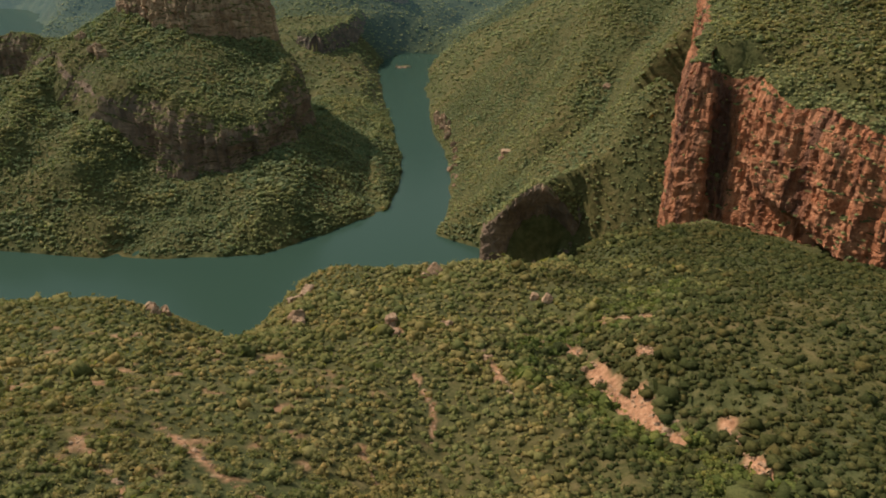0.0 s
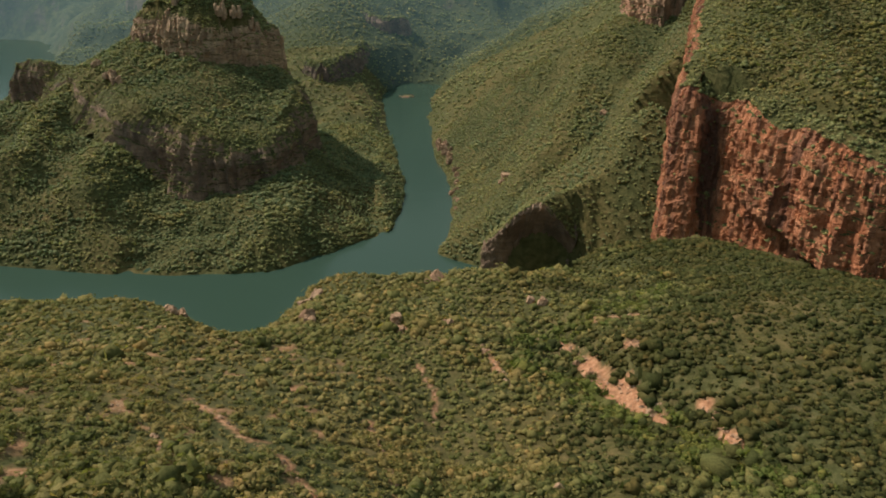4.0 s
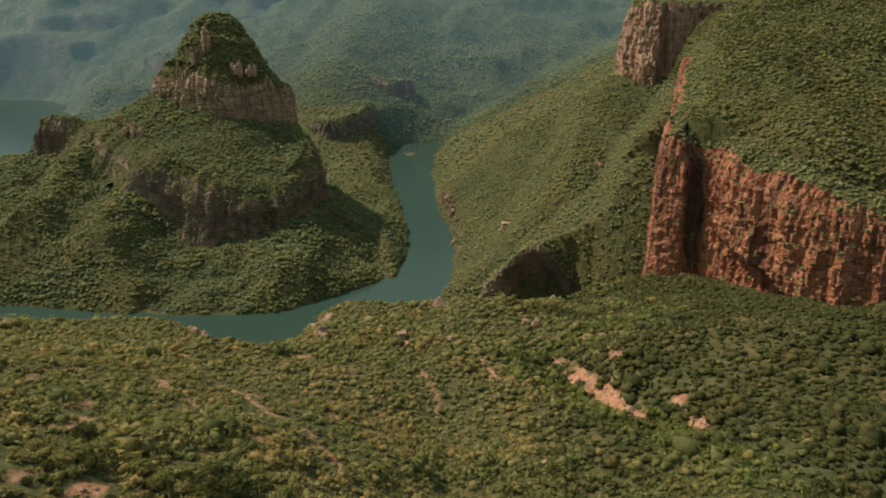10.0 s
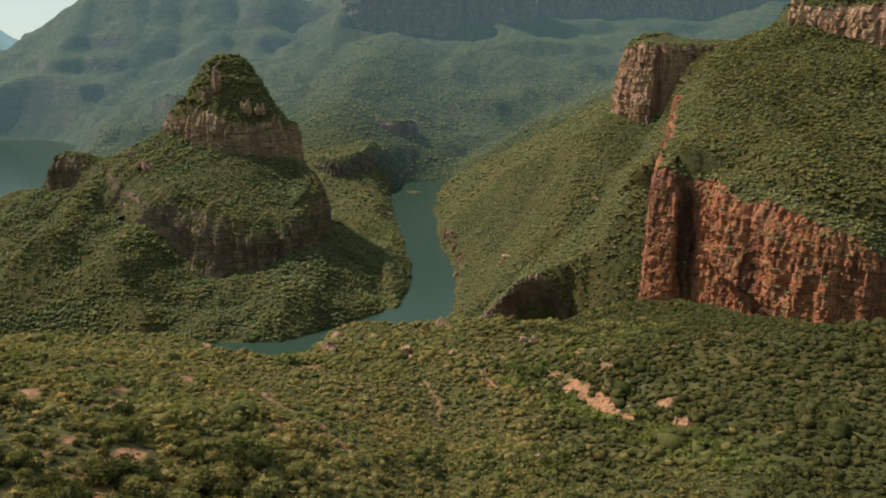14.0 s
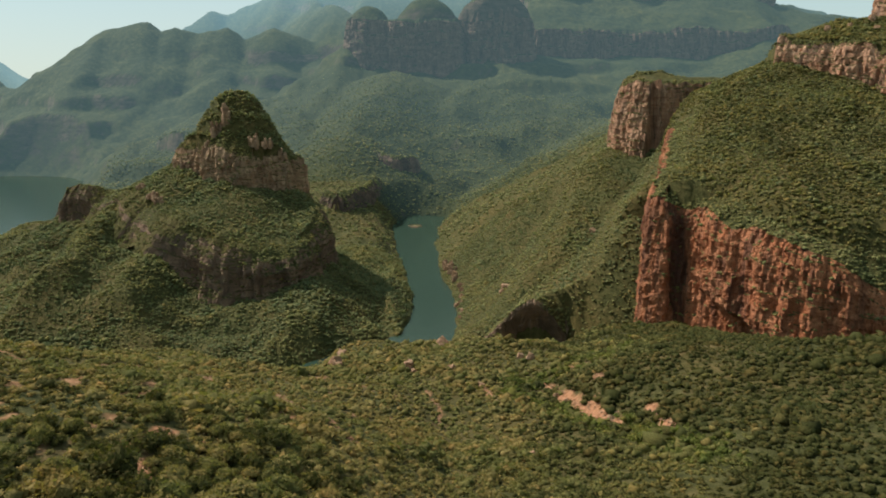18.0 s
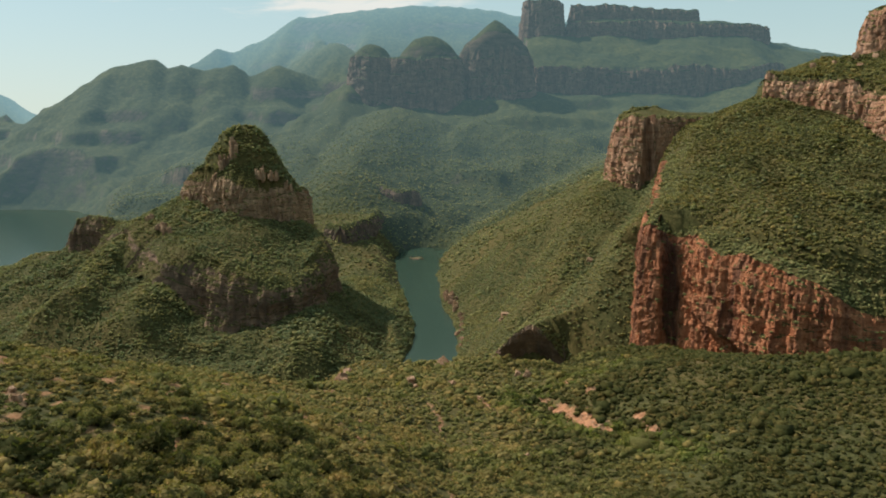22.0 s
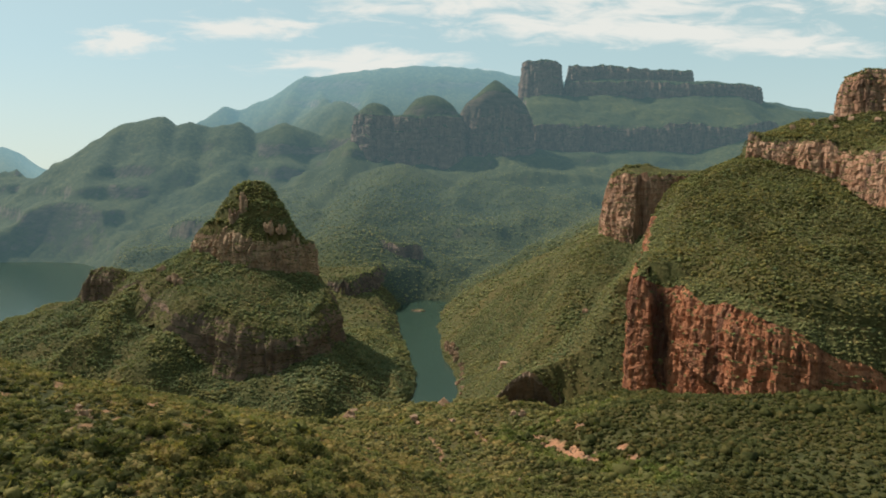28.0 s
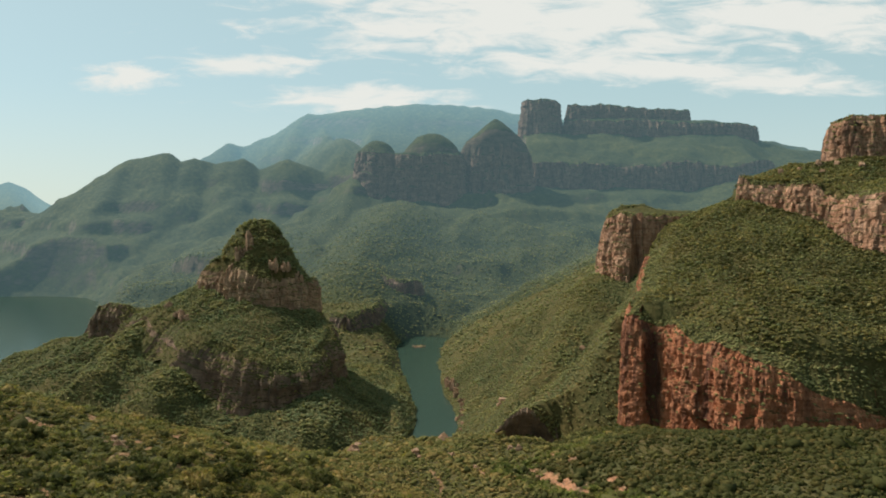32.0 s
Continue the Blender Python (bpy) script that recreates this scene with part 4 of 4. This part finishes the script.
hx, hy, hz, hsl, hrng = strew(170, 560, 400, 900, 3.3, 206)
ok = in_view(hx, hy, 15) & (outside(hx, hy, RED_EDGE) < -6) & (hsl < 2.0) & ~((hx > 440) & (hy > 860)) & (np.abs(outside(hx, hy, UPPER_EDGE) + 7) > 11)
tone = fbm(hx, hy, 52, 3, 96) + hrng.uniform(-0.5, 0.5, len(hx))
for name, sel, mat, lab in (("hill_scrub", ok & (tone < 0.1), M_OLIVE, "low grey-green scrub on the rounded hill"), ("hill_thorn", ok & (tone >= 0.1), M_DEEP, "low dark thorn scrub on the rounded hill")):
    scrub(name, lab, MID_KINDS, mat, hx[sel], hy[sel], hz[sel], hrng.uniform(1.2, 2.4, sel.sum()), hrng, 0.8)
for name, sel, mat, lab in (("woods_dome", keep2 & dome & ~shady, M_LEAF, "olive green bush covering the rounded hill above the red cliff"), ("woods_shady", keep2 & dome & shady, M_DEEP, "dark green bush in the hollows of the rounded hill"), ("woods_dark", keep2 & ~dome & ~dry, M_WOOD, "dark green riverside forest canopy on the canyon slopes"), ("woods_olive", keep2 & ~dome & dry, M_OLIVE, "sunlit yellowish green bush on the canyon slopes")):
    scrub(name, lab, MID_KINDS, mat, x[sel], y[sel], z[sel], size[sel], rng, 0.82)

# bushes that hang over the cliff edges and hold on to ledges
rng = np.random.RandomState(207)
bx, by, bz, bs = [], [], [], []
for w, (cen, area, big) in enumerate(LIPS[:9]):
    take = np.flatnonzero(rng.uniform(0, 1, len(area)) < area / (11.0 if w < 2 else 19.0))
    for i in take:
        a, b = rng.uniform(0, 1, 2)
        c = (cen[0][i] * (1 - a) + cen[1][i] * a) * (1 - b) + (cen[3][i] * (1 - a) + cen[2][i] * a) * b
        bx.append(c[0])
        by.append(c[1])
        bz.append(c[2] - 0.3)
        bs.append(rng.uniform(1.3, 3.3))
bx, by, bz, bs = (np.array(q) for q in (bx, by, bz, bs))
tall_ones = by < 1500
# bluff bushes share the far leaves and their emitted haze
scrub("bluff_bushes", "bushes rooted on the river bluffs, tinted blue by emitted haze", FAR_KINDS, M_FARWOOD, bx[~tall_ones], by[~tall_ones], bz[~tall_ones], bs[~tall_ones] * 1.5, rng, 0.8)
bx, by, bz, bs = bx[tall_ones], by[tall_ones], bz[tall_ones], bs[tall_ones]
scrub("cliff_bushes", "olive bushes rooted along cliff edges and ledges", MID_KINDS, M_OLIVE, bx, by, bz, bs, rng, 0.8)

# far woods, air haze painted on as emission from their leaves
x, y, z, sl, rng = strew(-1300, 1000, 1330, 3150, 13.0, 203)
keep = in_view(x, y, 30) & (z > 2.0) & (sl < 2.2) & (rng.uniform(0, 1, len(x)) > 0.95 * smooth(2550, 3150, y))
scrub("woods_far", "far wooded canyon slopes, bush tinted blue by emitted haze", FAR_KINDS, M_FARWOOD, x[keep], y[keep], z[keep], rng.uniform(4.2, 8.0, keep.sum()) * (1 + 0.3 * fbm(x[keep], y[keep], 90, 3, 204)) * (1 - 0.35 * smooth(2500, 3150, y[keep])), rng, 0.6)


# the slope behind the flight's start
x, y, z, sl, rng = strew(-260, 260, -330, -40, 5.6, 204)
keep = (bare_at(x, y) < 0.35) & (rng.uniform(0, 1, len(x)) < 0.9)
scrub("scrub_rear", "olive scrub on the upper slope", FAR_KINDS, M_LEAF, x[keep], y[keep], z[keep], rng.uniform(1.6, 3.6, keep.sum()), rng, 0.9)


# ------------------------------------------------------------ rocks
def rock_mesh(seed):
    bm = bmesh.new()
    bmesh.ops.create_icosphere(bm, subdivisions=3, radius=1.0)
    off = Vector((seed * 7.3, seed * 3.1, seed * 5.7))
    for v in bm.verts:
        d = 1 + 0.35 * noise.noise(v.co * 1.1 + off) + 0.18 * noise.noise(v.co * 2.7 + off)
        c = Vector((max(-0.72, min(0.72, v.co.x)), max(-0.7, min(0.7, v.co.y)), max(-0.6, min(0.62, v.co.z))))
        v.co = c * d * 1.25
    me = bpy.data.meshes.new("boulder")
    bm.to_mesh(me)
    bm.free()
    me.materials.append(M_PALE)
    return me


ROCKS = [rock_mesh(k) for k in range(5)]


def boulder(x, y, size, k, label="pale weathered boulder among the bushes"):
    ob = new("boulder", ROCKS[k % 5])
    ob.matrix_basis = Matrix.Translation((x, y, float(land(x, y)) + size * 0.35)) @ Euler((k * 0.3, k * 0.7, k * 1.9)).to_matrix().to_4x4()
    ob.scale = (size * (1 + 0.2 * (k % 3)), size, size * (0.7 + 0.15 * (k % 4)))
    return tagged(ob, label, "boulder", "boulders on the slopes")


for k, (bx, by, bs) in enumerate([(76, 866, 6.5), (70, 858, 4.0), (256, 443, 3.6), (262, 446, 2.6), (-73, 356, 4.2), (-78, 350, 3.0), (-68, 306, 4.0), (-66, 300, 2.8), (-4, 376, 3.4), (-10, 372, 2.4),
                                  (36, 163, 1.6), (-24, 303, 2.8), (-20, 292, 2.0), (2, 300, 2.2), (52, 330, 2.6), (46, 334, 2.0), (-148, 352, 3.4), (-156, 350, 2.6), (-150, 340, 3.2), (-146, 334, 2.4),
                                  (18, 268, 1.5), (60, 268, 1.8), (64, 256, 1.4), (78, 212, 1.5), (93, 190, 1.4), (-121, 50, 1.3), (-117, 46, 1.0), (-126, 56, 1.1), (-152, 42, 1.6),
                                  (480, 770, 4.5), (500, 765, 3.5), (470, 740, 3.0), (520, 740, 4.0), (450, 760, 3.0), (430, 770, 3.6), (10, 980, 3.0), (18, 930, 3.5), (14, 900, 2.6), (150, 800, 3.0), (190, 870, 4.0)]):
    boulder(bx, by, bs, k)


def jointed_column(seed):
    """One upright block between joints, with a broken top, about 0.3 m in half width and 1 m high."""
    rng = np.random.RandomState(seed)
    bm = bmesh.new()
    sides, rings = rng.randint(4, 7), []
    for z, grow in ((-0.6, 1.15), (0.35, 1.0), (0.5, 0.90), (0.93, 0.82), (1.0, 0.55)):
        ox, oy = rng.uniform(-0.05, 0.05, 2)
        rings.append([bm.verts.new((ox + math.cos(6.283 * j / sides) * 0.3 * grow * rng.uniform(0.8, 1.2),
                                    oy + math.sin(6.283 * j / sides) * 0.3 * grow * rng.uniform(0.8, 1.2), z + rng.uniform(-0.04, 0.04))) for j in range(sides)])
    for lo, hi in zip(rings, rings[1:]):
        for j in range(sides):
            bm.faces.new((lo[j], lo[(j + 1) % sides], hi[(j + 1) % sides], hi[j]))
    bm.faces.new(rings[-1])
    me = bpy.data.meshes.new("column")
    bm.to_mesh(me)
    bm.free()
    me.materials.append(M_TAN)
    return me


COLUMNS = [jointed_column(700 + k) for k in range(7)]


def outcrop(x, y, wide, tall, k, label):
    rng = np.random.RandomState(720 + k)
    base = new("rock_outcrop")
    base.matrix_basis = Matrix.Translation((x, y, float(land(x, y))))
    for j in range(9):
        a, u = rng.uniform(0, 6.283), math.sqrt(rng.uniform(0, 1))
        col = new("column", COLUMNS[(k + j) % 7])
        col.parent = base
        w = rng.uniform(0.7, 1.3) * wide
        col.matrix_basis = Matrix.Translation((math.cos(a) * u * 0.9 * wide, math.sin(a) * u * 0.6 * wide, 0)) @ Euler((0, 0, rng.uniform(0, 6.283))).to_matrix().to_4x4()
        col.scale = (w, w, rng.uniform(0.45, 1.05) * (1.1 - 0.5 * u) * tall)
    return tagged(base, label, "rock", "rock outcrops")


for k, (ox, oy, ow, oh) in enumerate([(-376, 1026, 9, 20), (-362, 1030, 10, 26), (-348, 1032, 8, 24), (-352, 1042, 8, 20), (-318, 1012, 10, 16), (-300, 1018, 9, 18), (-284, 1024, 8, 15), (-398, 1028, 10, 16),
                                      (-414, 1038, 10, 17), (-428, 1050, 9, 14), (-330, 1006, 9, 13), (-262, 1030, 8, 13), (-440, 968, 9, 10), (-425, 952, 9, 11), (-400, 927, 9, 10), (-460, 980, 8, 9), (-470, 1000, 8, 10),
                                      (-600, 1086, 7, 11)]):
    outcrop(ox, oy, ow, oh, k, "jointed brown rock standing out of the bushes")


# broken rock along the eastern river bank
for k, (ox, oy, ow, oh) in enumerate([(-10, 1262, 8, 10), (-6, 1236, 9, 13), (-1, 1206, 10, 15), (3, 1178, 9, 15), (6, 1150, 9, 13), (10, 1122, 8, 12), (18, 1072, 6, 7), (19, 1040, 6, 8), (18, 1008, 5, 7), (17, 980, 5, 6), (14, 950, 4, 5), (42, 640, 6, 8), (38, 652, 5, 7)]):
    outcrop(ox, oy, ow, oh, k + 3, "broken red-brown rock on the river bank")


# loose stones in the washes and on the worn patches
rng = np.random.RandomState(209)
ball, ball_t = lumps(1, 5)
ball = (ball - np.array([0, 0, 0.45])) * rng.uniform(0.8, 1.2, (len(ball), 1))
co, tr = [], []
for line, w in WASHES:
    for k in range(int(26 * w)):
        a = rng.randint(0, len(line) - 1)
        u = rng.uniform(0, 1)
        sx = line[a][0] * (1 - u) + line[a + 1][0] * u + rng.normal(0, w * 0.6)
        sy = line[a][1] * (1 - u) + line[a + 1][1] * u + rng.normal(0, w * 0.6)
        r = 0.22 + 0.75 * rng.uniform(0, 1) ** 4
        t = rng.uniform(0, 6.28)
        c, q = math.cos(t), math.sin(t)
        p = ball * np.array([1.3, 1.0, 0.7]) * r
        co.append(np.stack([p[:, 0] * c - p[:, 1] * q + sx, p[:, 0] * q + p[:, 1] * c + sy, p[:, 2] + float(land(sx, sy)) + r * 0.3], -1))
        tr.append(ball_t + len(ball) * (len(co) - 1))
tagged(new("stones", tri_mesh("stones", np.vstack(co), np.vstack(tr), M_PALE)), "loose pale stones strewn over the red washes", "stones", kind="stuff")


# islet of sand and stones at the river's head
bm = bmesh.new()
bmesh.ops.create_grid(bm, x_segments=28, y_segments=20, size=1.0)
for v in bm.verts:
    r = math.hypot(v.co.x, v.co.y) + 0.3 * noise.noise(v.co * 2.3)
    v.co = Vector((v.co.x * 17, v.co.y * 9, 2.6 * (1 - r * r) + 0.8 * noise.noise(v.co * 5.0) - 0.2))
me = bpy.data.meshes.new("islet")
bm.to_mesh(me)
bm.free()
me.materials.append(M_TAN)
islet = tagged(new("islet", me), "pale sandy islet with stones in the green river", "islet")
islet.matrix_basis = pose(-92, 1800, 0.4, 0, 0, 25)
for k, (bx, by, bs) in enumerate([(-100, 1794, 3.0), (-84, 1806, 2.4), (-110, 1800, 2.0), (-78, 1798, 1.6)]):
    ob = new("boulder", ROCKS[k])
    ob.matrix_basis = Matrix.Translation((bx, by, 1.6))
    ob.scale = (bs * 1.3, bs, bs * 0.8)
    tagged(ob, "pale boulder on the river islet", "boulder", "boulders on the slopes")
rng = np.random.RandomState(211)
ix, iy = -92 + rng.normal(0, 6, 26), 1800 + rng.normal(0, 3.2, 26)
scrub("islet_bushes", "yellow-green reeds and bushes on the islet", FAR_KINDS, M_OLIVE, ix, iy, np.full(26, 1.6), rng.uniform(1.4, 3.2, 26), rng, 0.9)
